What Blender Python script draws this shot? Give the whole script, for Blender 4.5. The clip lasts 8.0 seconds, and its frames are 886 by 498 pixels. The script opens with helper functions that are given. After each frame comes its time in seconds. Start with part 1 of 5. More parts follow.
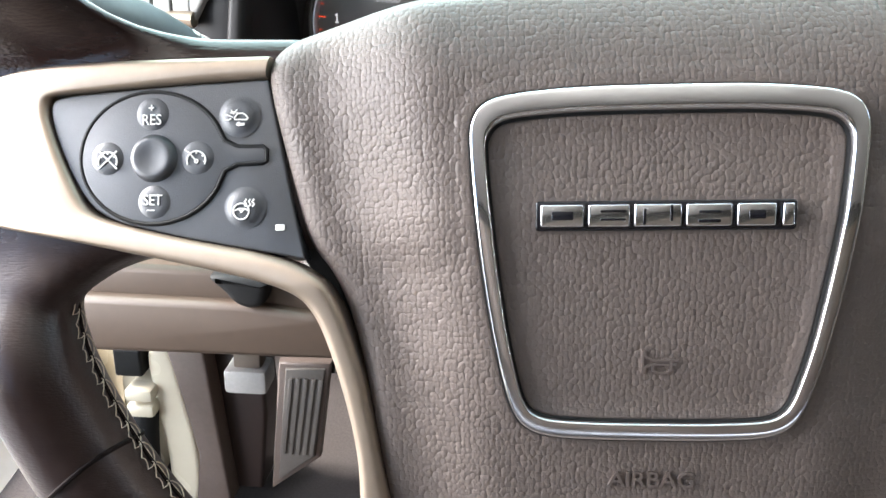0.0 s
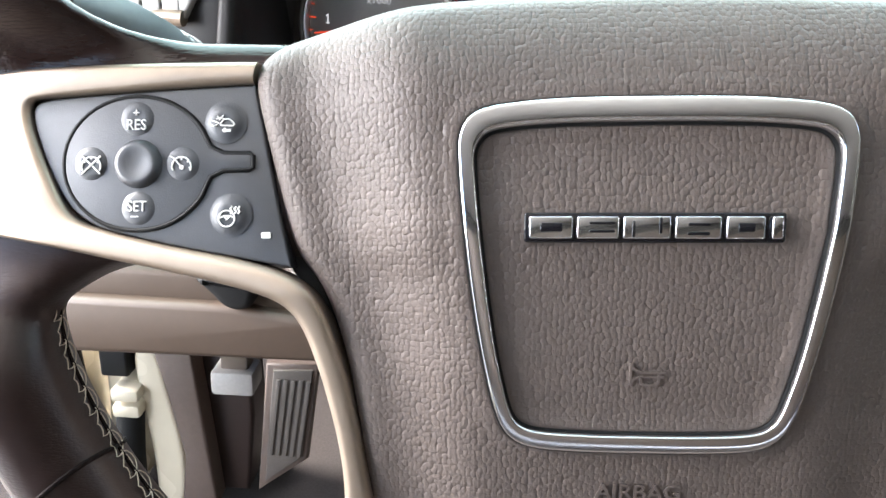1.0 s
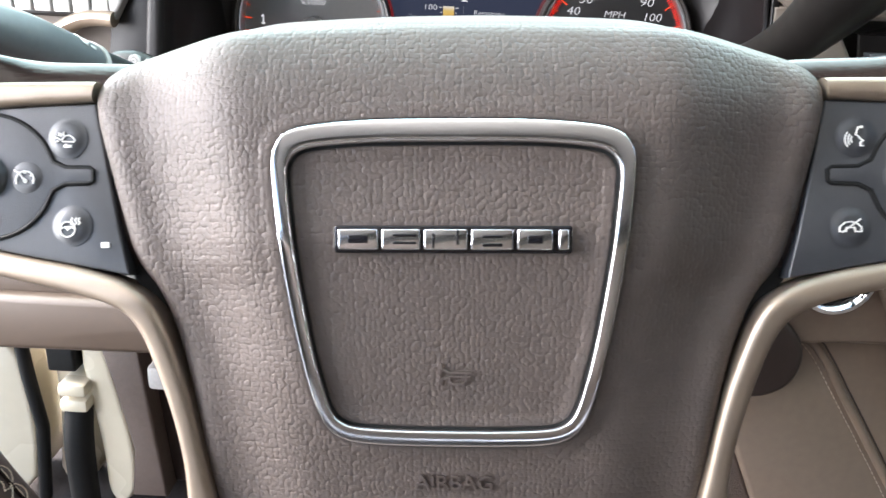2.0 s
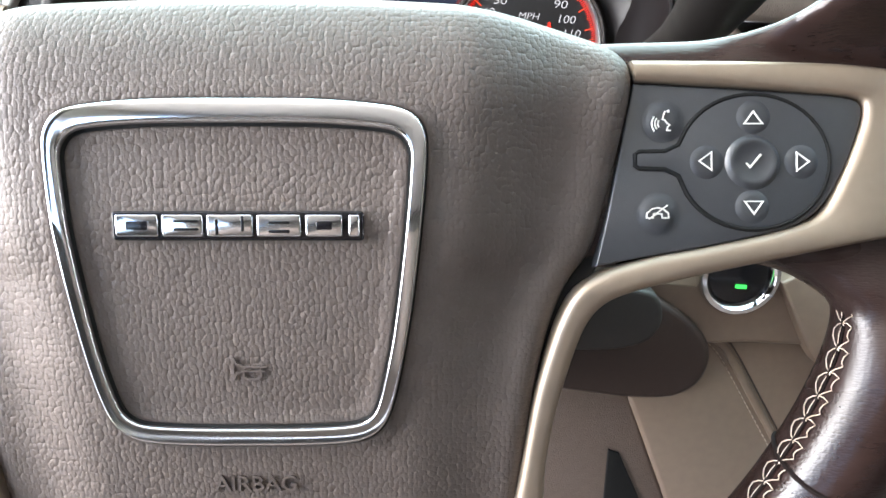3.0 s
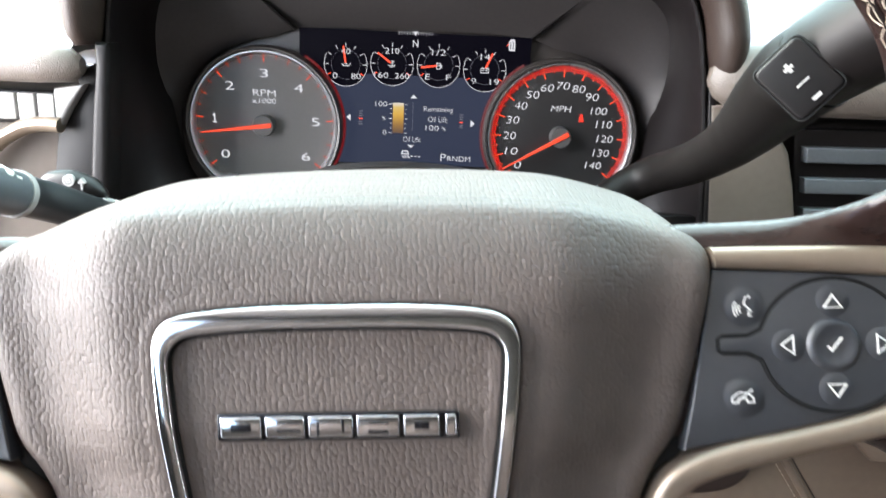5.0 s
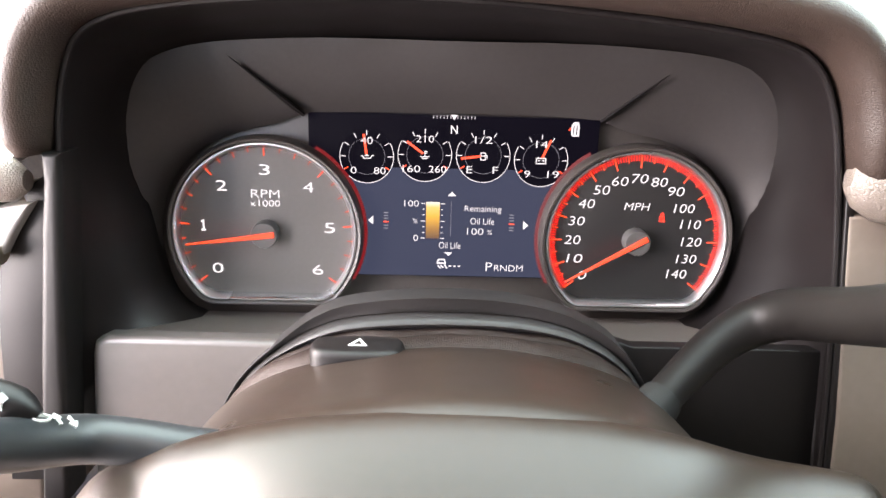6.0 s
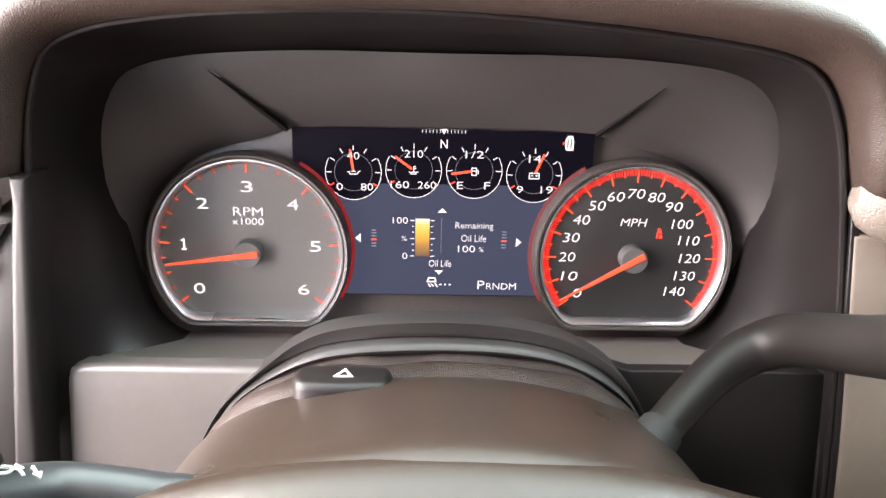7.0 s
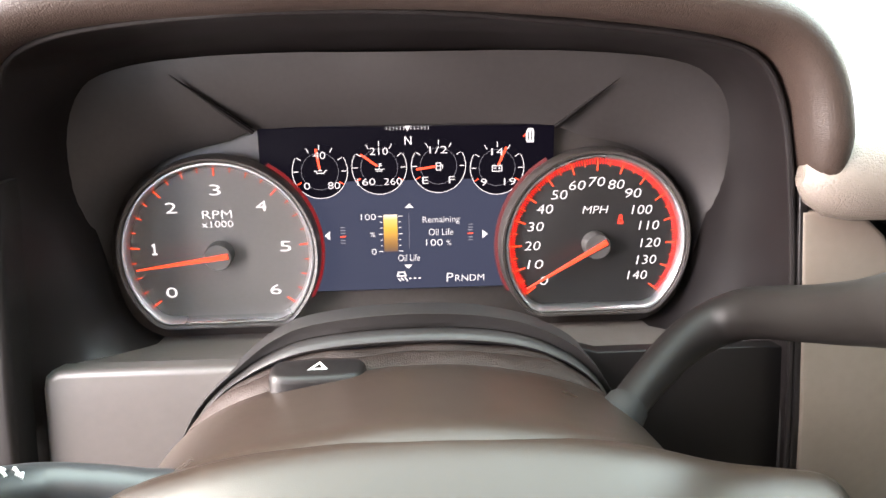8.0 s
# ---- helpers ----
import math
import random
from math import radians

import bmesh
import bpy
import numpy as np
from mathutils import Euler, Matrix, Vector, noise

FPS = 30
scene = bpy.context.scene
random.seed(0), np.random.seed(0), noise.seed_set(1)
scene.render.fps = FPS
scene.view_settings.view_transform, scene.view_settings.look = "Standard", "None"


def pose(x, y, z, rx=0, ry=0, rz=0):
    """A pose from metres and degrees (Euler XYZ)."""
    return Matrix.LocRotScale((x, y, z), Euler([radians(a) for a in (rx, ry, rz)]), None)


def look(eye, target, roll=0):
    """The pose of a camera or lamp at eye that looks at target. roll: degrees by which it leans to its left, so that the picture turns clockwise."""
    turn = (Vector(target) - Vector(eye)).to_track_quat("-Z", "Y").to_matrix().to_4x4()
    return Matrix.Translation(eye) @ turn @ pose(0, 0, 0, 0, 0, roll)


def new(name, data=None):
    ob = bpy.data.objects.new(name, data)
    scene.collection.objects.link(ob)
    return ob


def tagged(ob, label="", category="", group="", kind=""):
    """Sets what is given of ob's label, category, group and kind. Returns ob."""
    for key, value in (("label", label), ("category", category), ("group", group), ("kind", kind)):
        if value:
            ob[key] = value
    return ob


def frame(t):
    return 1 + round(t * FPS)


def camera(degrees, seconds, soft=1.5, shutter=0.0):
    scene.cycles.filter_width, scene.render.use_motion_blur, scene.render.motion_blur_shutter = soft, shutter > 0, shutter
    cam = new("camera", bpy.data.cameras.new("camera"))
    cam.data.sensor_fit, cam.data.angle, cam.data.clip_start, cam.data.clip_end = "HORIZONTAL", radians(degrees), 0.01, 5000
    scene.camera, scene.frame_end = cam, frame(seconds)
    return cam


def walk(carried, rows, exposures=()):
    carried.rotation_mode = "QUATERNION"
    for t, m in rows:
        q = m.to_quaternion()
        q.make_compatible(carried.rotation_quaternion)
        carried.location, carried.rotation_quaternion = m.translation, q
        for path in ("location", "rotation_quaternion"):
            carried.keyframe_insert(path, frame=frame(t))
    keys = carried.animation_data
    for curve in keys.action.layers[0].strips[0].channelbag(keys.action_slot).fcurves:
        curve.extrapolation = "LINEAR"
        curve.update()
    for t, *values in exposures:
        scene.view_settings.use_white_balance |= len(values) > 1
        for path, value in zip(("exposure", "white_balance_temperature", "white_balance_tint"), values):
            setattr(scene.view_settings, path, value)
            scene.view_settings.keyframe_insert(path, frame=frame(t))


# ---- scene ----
cam = camera(61.5, 8.0, soft=1.5, shutter=0.16)
# seconds, eye in metres, turn in degrees
ROWS = [
    (0.0, -0.0447, -0.1751, 1.1198, 60.11, -1.35, 3.01),
    (0.5, -0.0426, -0.1729, 1.1203, 59.92, -1.73, 3.06),
    (1.0, -0.0443, -0.1723, 1.1212, 60.08, -2.17, 2.60),
    (1.5, -0.0384, -0.1739, 1.1266, 59.44, -2.20, 2.36),
    (1.6, -0.0338, -0.1753, 1.1300, 59.12, -2.20, 2.25),
    (1.8, -0.0203, -0.1807, 1.1350, 59.37, -2.57, 1.78),
    (2.0, -0.0021, -0.1805, 1.1340, 59.48, -2.77, 1.50),
    (2.2, 0.0124, -0.1794, 1.1327, 59.68, -3.23, 0.75),
    (3.3, 0.0429, -0.1748, 1.1272, 60.31, -4.20, -1.12),
    (3.5, 0.0424, -0.1744, 1.1284, 60.12, -4.39, -1.25),
    (4.0, 0.0410, -0.1754, 1.1271, 61.21, -4.22, -1.49),
    (4.3, 0.0409, -0.1749, 1.1309, 60.95, -3.89, -1.36),
    (4.5, 0.0405, -0.1758, 1.1336, 61.18, -3.65, -1.05),
    (4.7, 0.0380, -0.1801, 1.1408, 62.31, -3.10, -0.72),
    (4.8, 0.0340, -0.1800, 1.1475, 62.73, -2.85, -0.64),
    (4.9, 0.0276, -0.1747, 1.1541, 63.28, -2.67, -0.52),
    (5.0, 0.0203, -0.1636, 1.1620, 63.88, -2.46, -0.32),
    (5.1, 0.0135, -0.1477, 1.1681, 64.25, -2.30, -0.18),
    (5.2, 0.0087, -0.1305, 1.1719, 64.60, -2.00, -0.03),
    (6.3, -0.0109, 0.0126, 1.1833, 64.53, -1.42, -0.70),
    (6.5, -0.0090, 0.0155, 1.1848, 64.48, -1.43, -0.82),
    (7.0, -0.0077, 0.0140, 1.1882, 64.25, -1.47, -1.13),
    (7.5, -0.0076, 0.0145, 1.1880, 64.20, -1.12, -2.04),
    (8.0, -0.0053, 0.0014, 1.1877, 64.47, -0.13, -4.11),
]
walk(cam, [(t, pose(x, y, z, rx, ry, rz)) for t, x, y, z, rx, ry, rz in ROWS], exposures=[(0.0, 3.25, 6450, 12), (2.2, 3.32, 6450, 14), (3.3, 3.62, 6450, 12), (5.2, 3.36, 6450, 13), (6.3, 4.17, 7150, 24), (8.0, 4.19, 7150, 21)])

# ---- daylight ----
world = bpy.data.worlds.new("daylight")
scene.world = world
world.use_nodes = True
wn = world.node_tree
sky = wn.nodes.new("ShaderNodeTexSky")
sky.sky_type = "NISHITA"
sky.sun_disc = False
sky.sun_elevation, sky.sun_rotation = radians(34), radians(-75)
wn.links.new(sky.outputs["Color"], wn.nodes["Background"].inputs["Color"])
wn.nodes["Background"].inputs["Strength"].default_value = 0.105
sun_data = bpy.data.lights.new("sun", "SUN")
sun_data.energy, sun_data.angle, sun_data.color = 1.6, radians(14), (1.0, 0.97, 0.93)
sun = new("sun", sun_data)
sun.matrix_world = look((-3.0, 0.8, 3.1), (0, 0, 1.0))
door_data = bpy.data.lights.new("door_opening_daylight", "AREA")
door_data.shape, door_data.size, door_data.size_y, door_data.energy, door_data.color = "RECTANGLE", 0.75, 0.80, 5.0, (1.0, 1.0, 1.0)
door_light = new("door_opening_daylight", door_data)
door_light.matrix_world = look((-0.71, 0.03, 1.22), (1.0, -0.22, 1.30))
screen_data = bpy.data.lights.new("windscreen_daylight", "AREA")
screen_data.shape, screen_data.size, screen_data.size_y, screen_data.energy, screen_data.color = "RECTANGLE", 1.5, 0.85, 2.9, (0.76, 1.0, 0.91)
screen_light = new("windscreen_daylight", screen_data)
screen_light.matrix_world = look((0.12, 0.42, 1.42), (0.05, -0.10, 0.70))

# ---- materials ----
def mat(name, color, rough=0.5, metal=0.0, vary=0.12, grain=None, bump=0.0, wear=0.0, coat=0.0, scale=60.0, cells=False, stretch=(1, 1, 1), sheen=0.0, spec=0.5, crease=0.15, planar=False):
    """A surface with colour drift at two scales, roughness wear and fine relief."""
    m = bpy.data.materials.new(name)
    m.use_nodes = True
    nt = m.node_tree
    bsdf = nt.nodes["Principled BSDF"]
    tex = nt.nodes.new("ShaderNodeTexCoord")
    mapping = nt.nodes.new("ShaderNodeMapping")
    mapping.inputs["Scale"].default_value = stretch
    nt.links.new(tex.outputs["Object"], mapping.inputs["Vector"])
    big = nt.nodes.new("ShaderNodeTexNoise")
    big.inputs["Scale"].default_value, big.inputs["Detail"].default_value = scale * 0.25, 4
    small = nt.nodes.new("ShaderNodeTexNoise")
    small.inputs["Scale"].default_value, small.inputs["Detail"].default_value = scale * 6, 3
    for n in (big, small):
        nt.links.new(mapping.outputs["Vector"], n.inputs["Vector"])
    mix = nt.nodes.new("ShaderNodeMath")
    mix.operation = "ADD"
    nt.links.new(big.outputs["Fac"], mix.inputs[0])
    nt.links.new(small.outputs["Fac"], mix.inputs[1])
    ramp = nt.nodes.new("ShaderNodeValToRGB")
    ramp.color_ramp.elements[0].position, ramp.color_ramp.elements[1].position = 0.35, 0.65
    lo, hi = [c * (1 - vary) for c in color], [min(1, c * (1 + vary)) for c in color]
    ramp.color_ramp.elements[0].color, ramp.color_ramp.elements[1].color = (*lo, 1), (*hi, 1)
    half = nt.nodes.new("ShaderNodeMath")
    half.operation = "MULTIPLY"
    half.inputs[1].default_value = 0.5
    nt.links.new(mix.outputs[0], half.inputs[0])
    nt.links.new(half.outputs[0], ramp.inputs["Fac"])
    nt.links.new(ramp.outputs["Color"], bsdf.inputs["Base Color"])
    rr = nt.nodes.new("ShaderNodeMapRange")
    rr.inputs["To Min"].default_value, rr.inputs["To Max"].default_value = max(0.02, rough - 0.06 - wear), min(1, rough + 0.06 + wear)
    rr.inputs["From Min"].default_value, rr.inputs["From Max"].default_value = 0.35, 0.65
    nt.links.new(big.outputs["Fac"], rr.inputs["Value"])
    nt.links.new(rr.outputs["Result"], bsdf.inputs["Roughness"])
    bsdf.inputs["Metallic"].default_value = metal
    bsdf.inputs["Specular IOR Level"].default_value = spec
    bsdf.inputs["Coat Weight"].default_value = coat
    bsdf.inputs["Sheen Weight"].default_value = sheen
    if grain:
        b = nt.nodes.new("ShaderNodeBump")
        b.inputs["Strength"].default_value, b.inputs["Distance"].default_value = bump, 0.001
        if cells:
            # rounded pebbles of uneven size between meandering creases
            b.inputs["Distance"].default_value = 0.34 / grain
            ground_plan = mapping.outputs["Vector"]
            if planar:
                split, join = nt.nodes.new("ShaderNodeSeparateXYZ"), nt.nodes.new("ShaderNodeCombineXYZ")
                nt.links.new(ground_plan, split.inputs[0])
                nt.links.new(split.outputs["X"], join.inputs["X"])
                nt.links.new(split.outputs["Z"], join.inputs["Y"])
                ground_plan = join.outputs[0]
            swirl = nt.nodes.new("ShaderNodeTexNoise")
            swirl.inputs["Scale"].default_value, swirl.inputs["Detail"].default_value = grain * 0.6, 1
            nt.links.new(ground_plan, swirl.inputs["Vector"])
            push = nt.nodes.new("ShaderNodeVectorMath")
            push.operation = "MULTIPLY_ADD"
            push.inputs[1].default_value = (0.42 / grain,) * 3
            nt.links.new(swirl.outputs["Color"], push.inputs[0])
            nt.links.new(ground_plan, push.inputs[2])
            layers = []
            for size, soft in ((1.0, 0.06), (2.1, 0.15)):
                cell, square = nt.nodes.new("ShaderNodeTexVoronoi"), nt.nodes.new("ShaderNodeMath")
                cell.feature = "SMOOTH_F1"
                cell.voronoi_dimensions = "2D" if planar else "3D"
                cell.inputs["Randomness"].default_value = 0.68
                cell.inputs["Scale"].default_value, cell.inputs["Smoothness"].default_value = grain * size, soft
                nt.links.new(push.outputs[0], cell.inputs["Vector"])
                square.operation = "POWER"
                square.inputs[1].default_value = 2.6
                nt.links.new(cell.outputs["Distance"], square.inputs[0])
                layers.append(square)
            both = nt.nodes.new("ShaderNodeMath")
            both.operation = "MULTIPLY_ADD"
            both.inputs[1].default_value = 0.25
            nt.links.new(layers[1].outputs[0], both.inputs[0])
            nt.links.new(layers[0].outputs[0], both.inputs[2])
            domes = nt.nodes.new("ShaderNodeMath")
            domes.operation = "MULTIPLY"
            domes.inputs[1].default_value = -crease * 8
            nt.links.new(both.outputs[0], domes.inputs[0])
            lumps = nt.nodes.new("ShaderNodeTexNoise")
            lumps.inputs["Scale"].default_value, lumps.inputs["Detail"].default_value = grain * 0.7, 2
            nt.links.new(mapping.outputs["Vector"], lumps.inputs["Vector"])
            height = nt.nodes.new("ShaderNodeMath")
            height.operation = "MULTIPLY_ADD"
            height.inputs[1].default_value = 0.14
            nt.links.new(lumps.outputs["Fac"], height.inputs[0])
            nt.links.new(domes.outputs[0], height.inputs[2])
            nt.links.new(height.outputs[0], b.inputs["Height"])
        else:
            fine = nt.nodes.new("ShaderNodeTexNoise")
            fine.inputs["Scale"].default_value, fine.inputs["Detail"].default_value = grain, 3
            nt.links.new(mapping.outputs["Vector"], fine.inputs["Vector"])
            nt.links.new(fine.outputs["Fac"], b.inputs["Height"])
        nt.links.new(b.outputs["Normal"], bsdf.inputs["Normal"])
    return m


def glow(name, color, strength, base=(0.02, 0.02, 0.02), spec=0.12):
    """A lit display element."""
    m = bpy.data.materials.new(name)
    m.use_nodes = True
    bsdf = m.node_tree.nodes["Principled BSDF"]
    bsdf.inputs["Base Color"].default_value = (*base, 1)
    bsdf.inputs["Roughness"].default_value = 0.5
    bsdf.inputs["Specular IOR Level"].default_value = spec
    bsdf.inputs["Emission Color"].default_value = (*color, 1)
    bsdf.inputs["Emission Strength"].default_value = strength
    return m


def tinted_glass(name, tint, gloss):
    """A thin clear pane: tinted straight through, with a faint reflection."""
    m = bpy.data.materials.new(name)
    m.use_nodes = True
    nt = m.node_tree
    nt.nodes.remove(nt.nodes["Principled BSDF"])
    clear, shine, mix = nt.nodes.new("ShaderNodeBsdfTransparent"), nt.nodes.new("ShaderNodeBsdfGlossy"), nt.nodes.new("ShaderNodeMixShader")
    clear.inputs["Color"].default_value = (*tint, 1)
    shine.inputs["Roughness"].default_value = 0.02
    mix.inputs["Fac"].default_value = gloss
    nt.links.new(clear.outputs[0], mix.inputs[1])
    nt.links.new(shine.outputs[0], mix.inputs[2])
    nt.links.new(mix.outputs[0], nt.nodes["Material Output"].inputs["Surface"])
    return m


WINDSCREEN = tinted_glass("green_tinted_glass", (0.89, 0.95, 0.915), 0.04)
PAD = mat("pad_leather", (0.0810, 0.0638, 0.0553), 0.55, vary=0.10, grain=770, bump=0.46, spec=0.38, crease=0.24, cells=True, planar=True, stretch=(1.0, 1.0, 0.88), scale=30, wear=0.04)
EMBOSS = mat("embossed_leather", (0.0851, 0.0656, 0.0572), 0.44, vary=0.08, grain=1500, bump=0.15, spec=0.75)
RIM = mat("rim_leather", (0.0175, 0.0094, 0.0080), 0.25, vary=0.15, grain=900, bump=0.10, cells=True, crease=0.3, stretch=(0.5, 1.0, 1.8), scale=40, wear=0.04, spec=0.38)
SATIN = mat("champagne_satin_metal", (0.36, 0.29, 0.228), 0.45, metal=0.9, vary=0.05, grain=2500, bump=0.03, scale=40)
SLATE = mat("slate_plastic", (0.0219, 0.0238, 0.0278), 0.46, vary=0.10, grain=2600, bump=0.09, scale=80, spec=0.8)
RUBBER = mat("black_rubber", (0.007, 0.007, 0.007), 0.65, vary=0.2, spec=0.2)
RINGCHROME = mat("satin_ring_chrome", (0.72, 0.72, 0.74), 0.30, metal=1.0, vary=0.03, scale=50)
CHROME = mat("chrome", (0.78, 0.79, 0.81), 0.08, metal=1.0, vary=0.02, scale=50)
DARKTRIM = mat("dark_cabin_trim", (0.035, 0.03, 0.027), 0.7, vary=0.1, scale=10)
BLACKGLOSS = mat("gloss_black", (0.006, 0.006, 0.008), 0.15, vary=0.1)
THREAD = mat("tan_thread", (0.4160, 0.3440, 0.2720), 0.7, vary=0.2, grain=6000, bump=0.3)
DARKTHREAD = mat("dark_thread", (0.008, 0.005, 0.0045), 0.85, vary=0.2, spec=0.1)
PEDALRUBBER = mat("pedal_rubber", (0.085, 0.072, 0.062), 0.6, vary=0.15, grain=1500, bump=0.12, scale=60)
ICON = mat("icon_white_print", (0.62, 0.62, 0.59), 0.5, vary=0.03)
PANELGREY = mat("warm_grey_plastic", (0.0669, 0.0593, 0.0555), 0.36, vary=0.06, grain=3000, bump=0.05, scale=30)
# dial face lightened: a window reflection is put into the colour
TACHFACE = mat("reflection_grey_dial_face", (0.0760, 0.0711, 0.0681), 0.45, vary=0.05, scale=60)
HOUSING = mat("cluster_plastic", (0.0353, 0.0302, 0.0280), 0.36, vary=0.12, grain=3000, bump=0.06, scale=50)
HOODLIP = mat("hood_lip_grey_plastic", (0.0063, 0.0054, 0.0053), 0.46, vary=0.12, grain=2500, bump=0.06, spec=0.22)
HOODBROWN = mat("hood_brown_black_plastic", (0.0065, 0.0050, 0.0050), 0.42, vary=0.12, grain=2500, bump=0.06, spec=0.30)
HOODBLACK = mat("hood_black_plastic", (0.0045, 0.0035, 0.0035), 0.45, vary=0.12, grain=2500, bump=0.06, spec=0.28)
DIAL = mat("dial_face", (0.0128, 0.0119, 0.0119), 0.45, vary=0.06, scale=80)
BROWN = mat("cocoa_plastic", (0.0140, 0.0094, 0.0071), 0.33, vary=0.10, grain=2600, bump=0.10, scale=40, spec=0.32)
BROWNSKIN = mat("cocoa_soft_trim", (0.105, 0.076, 0.062), 0.48, vary=0.10, grain=900, bump=0.4, cells=True, crease=0.3, scale=30)
BEIGE = mat("beige_plastic", (0.1069, 0.0842, 0.0679), 0.5, vary=0.07, grain=2200, bump=0.08, scale=25)
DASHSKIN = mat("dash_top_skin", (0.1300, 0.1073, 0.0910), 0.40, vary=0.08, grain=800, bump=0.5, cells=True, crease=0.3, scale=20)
# paler copy of the dash skin, with windscreen glare put into its colour
DASHTOP = mat("glare_paled_dash_skin", (0.52, 0.50, 0.46), 0.40, vary=0.06, grain=800, bump=0.4, cells=True, crease=0.3, scale=20)
WHITEPAINT = mat("white_car_paint", (0.56, 0.50, 0.38), 0.25, vary=0.03, coat=0.5, scale=10)
CARPET = mat("footwell_carpet", (0.0506, 0.0414, 0.0368), 0.95, vary=0.3, grain=1500, bump=0.6, scale=60)
GREYPLASTIC = mat("grey_plastic", (0.28, 0.27, 0.26), 0.45, vary=0.08)
HEADLINER = mat("headliner_cloth", (0.54, 0.51, 0.47), 0.9, vary=0.06, grain=1500, bump=0.2)
ASPHALT = mat("grey_asphalt", (0.34, 0.332, 0.315), 0.9, vary=0.2, grain=90, bump=0.5, scale=3)
BROWSKIN = mat("brow_skin", (0.0291, 0.0195, 0.0158), 0.46, vary=0.12, grain=900, bump=0.3, cells=True, crease=0.3, scale=30, spec=0.25)
BROWNDARK = mat("dark_cocoa_plastic", (0.0242, 0.0133, 0.0106), 0.5, vary=0.12, grain=2600, bump=0.08, scale=40)
ARCHBLACK = mat("satin_black_plastic", (0.0182, 0.0160, 0.0156), 0.52, vary=0.12, grain=2500, bump=0.05)
SHROUD = mat("charcoal_plastic", (0.0257, 0.0221, 0.0216), 0.38, spec=0.45, vary=0.12, grain=3000, bump=0.06, scale=50)
CONSOLE = mat("taupe_console_plastic", (0.1650, 0.1209, 0.0915), 0.5, vary=0.07, grain=2200, bump=0.08, scale=25)
KNEE = mat("mocha_plastic", (0.0563, 0.0369, 0.0248), 0.5, vary=0.07, grain=2200, bump=0.08, scale=25)
GREYBLUE = mat("grey_blue_plastic", (0.075, 0.082, 0.088), 0.42, vary=0.10, grain=3000, bump=0.08, scale=60)
BOOTSKIN = mat("boot_leather", (0.0178, 0.0117, 0.0099), 0.5, vary=0.12, grain=1100, bump=0.6, cells=True, crease=0.3, scale=40, spec=0.2)
LEVERBLACK = mat("lever_black_plastic", (0.0057, 0.0049, 0.0046), 0.48, vary=0.12, grain=2500, bump=0.05, spec=0.13)
LEDGEGREY = mat("ledge_grey_plastic", (0.1197, 0.1026, 0.0935), 0.36, vary=0.1, grain=3000, bump=0.06, scale=50)
STALKGREY = mat("dark_grey_plastic", (0.0110, 0.0122, 0.0136), 0.42, vary=0.1, grain=3000, bump=0.08, scale=60)
HUBGREY = mat("hub_grey_plastic", (0.0570, 0.0547, 0.0532), 0.36, vary=0.06)
RED = glow("red_lamp", (1.0, 0.036, 0.012), 0.175)
DEEPRED = glow("deep_red_lamp", (1.0, 0.020, 0.010), 0.19)
ORANGE = glow("orange_pointer", (1.0, 0.065, 0.015), 0.132)
WHITE = glow("white_lamp", (0.95, 0.96, 1.0), 0.0840)
GREEN = glow("green_lamp", (0.05, 1.0, 0.12), 0.1487)
AMBER = glow("amber_bar", (0.85, 0.45, 0.03), 0.0712)
fade, height_of = AMBER.node_tree.nodes.new("ShaderNodeValToRGB"), AMBER.node_tree.nodes.new("ShaderNodeSeparateXYZ")
across = AMBER.node_tree.nodes.new("ShaderNodeTexCoord")
AMBER.node_tree.links.new(across.outputs["Generated"], height_of.inputs[0])
AMBER.node_tree.links.new(height_of.outputs["Z"], fade.inputs["Fac"])
fade.color_ramp.elements[0].color, fade.color_ramp.elements[1].color = (0.12, 0.05, 0.01, 1), (1.0, 0.95, 0.85, 1)
for at, shade in ((0.30, (0.42, 0.20, 0.015, 1)), (0.62, (0.90, 0.50, 0.03, 1)), (0.86, (0.95, 0.66, 0.16, 1))):
    fade.color_ramp.elements.new(at).color = shade
AMBER.node_tree.links.new(fade.outputs["Color"], AMBER.node_tree.nodes["Principled BSDF"].inputs["Emission Color"])
SCREENBLUE = glow("screen_blue", (0.042, 0.053, 0.093), 0.080, (0.0025, 0.0025, 0.003), 0.05)
SCREENBLACK = glow("screen_black", (0.006, 0.005, 0.012), 0.05, (0.0007, 0.0007, 0.0009), 0.02)
SCREENGREY = glow("screen_grey", (0.32, 0.33, 0.40), 0.0558)
REDGLOW = glow("red_bleed_arc", (0.55, 0.02, 0.03), 0.026)


# ---- builders ----
def finish(bm, angle=40):
    bmesh.ops.recalc_face_normals(bm, faces=bm.faces)
    me = bpy.data.meshes.new("part")
    bm.to_mesh(me)
    bm.free()
    for p in me.polygons:
        p.use_smooth = True
    me.set_sharp_from_angle(angle=radians(angle))
    return me


def part(name, bm, material, parent, label="", angle=40):
    """One mesh object under a thing or a part."""
    me = finish(bm, angle) if isinstance(bm, bmesh.types.BMesh) else bm
    me.materials.clear()
    me.materials.append(material)
    ob = new(name, me)
    ob.parent = parent
    return tagged(ob, label) if label else ob


def thing(name, label, category, at, group="", kind=""):
    ob = new(name)
    ob.empty_display_size = 0.02
    ob.matrix_world = at
    return tagged(ob, label, category, group, kind)


def mm(points):
    return [tuple(c / 1000 for c in p) for p in points]


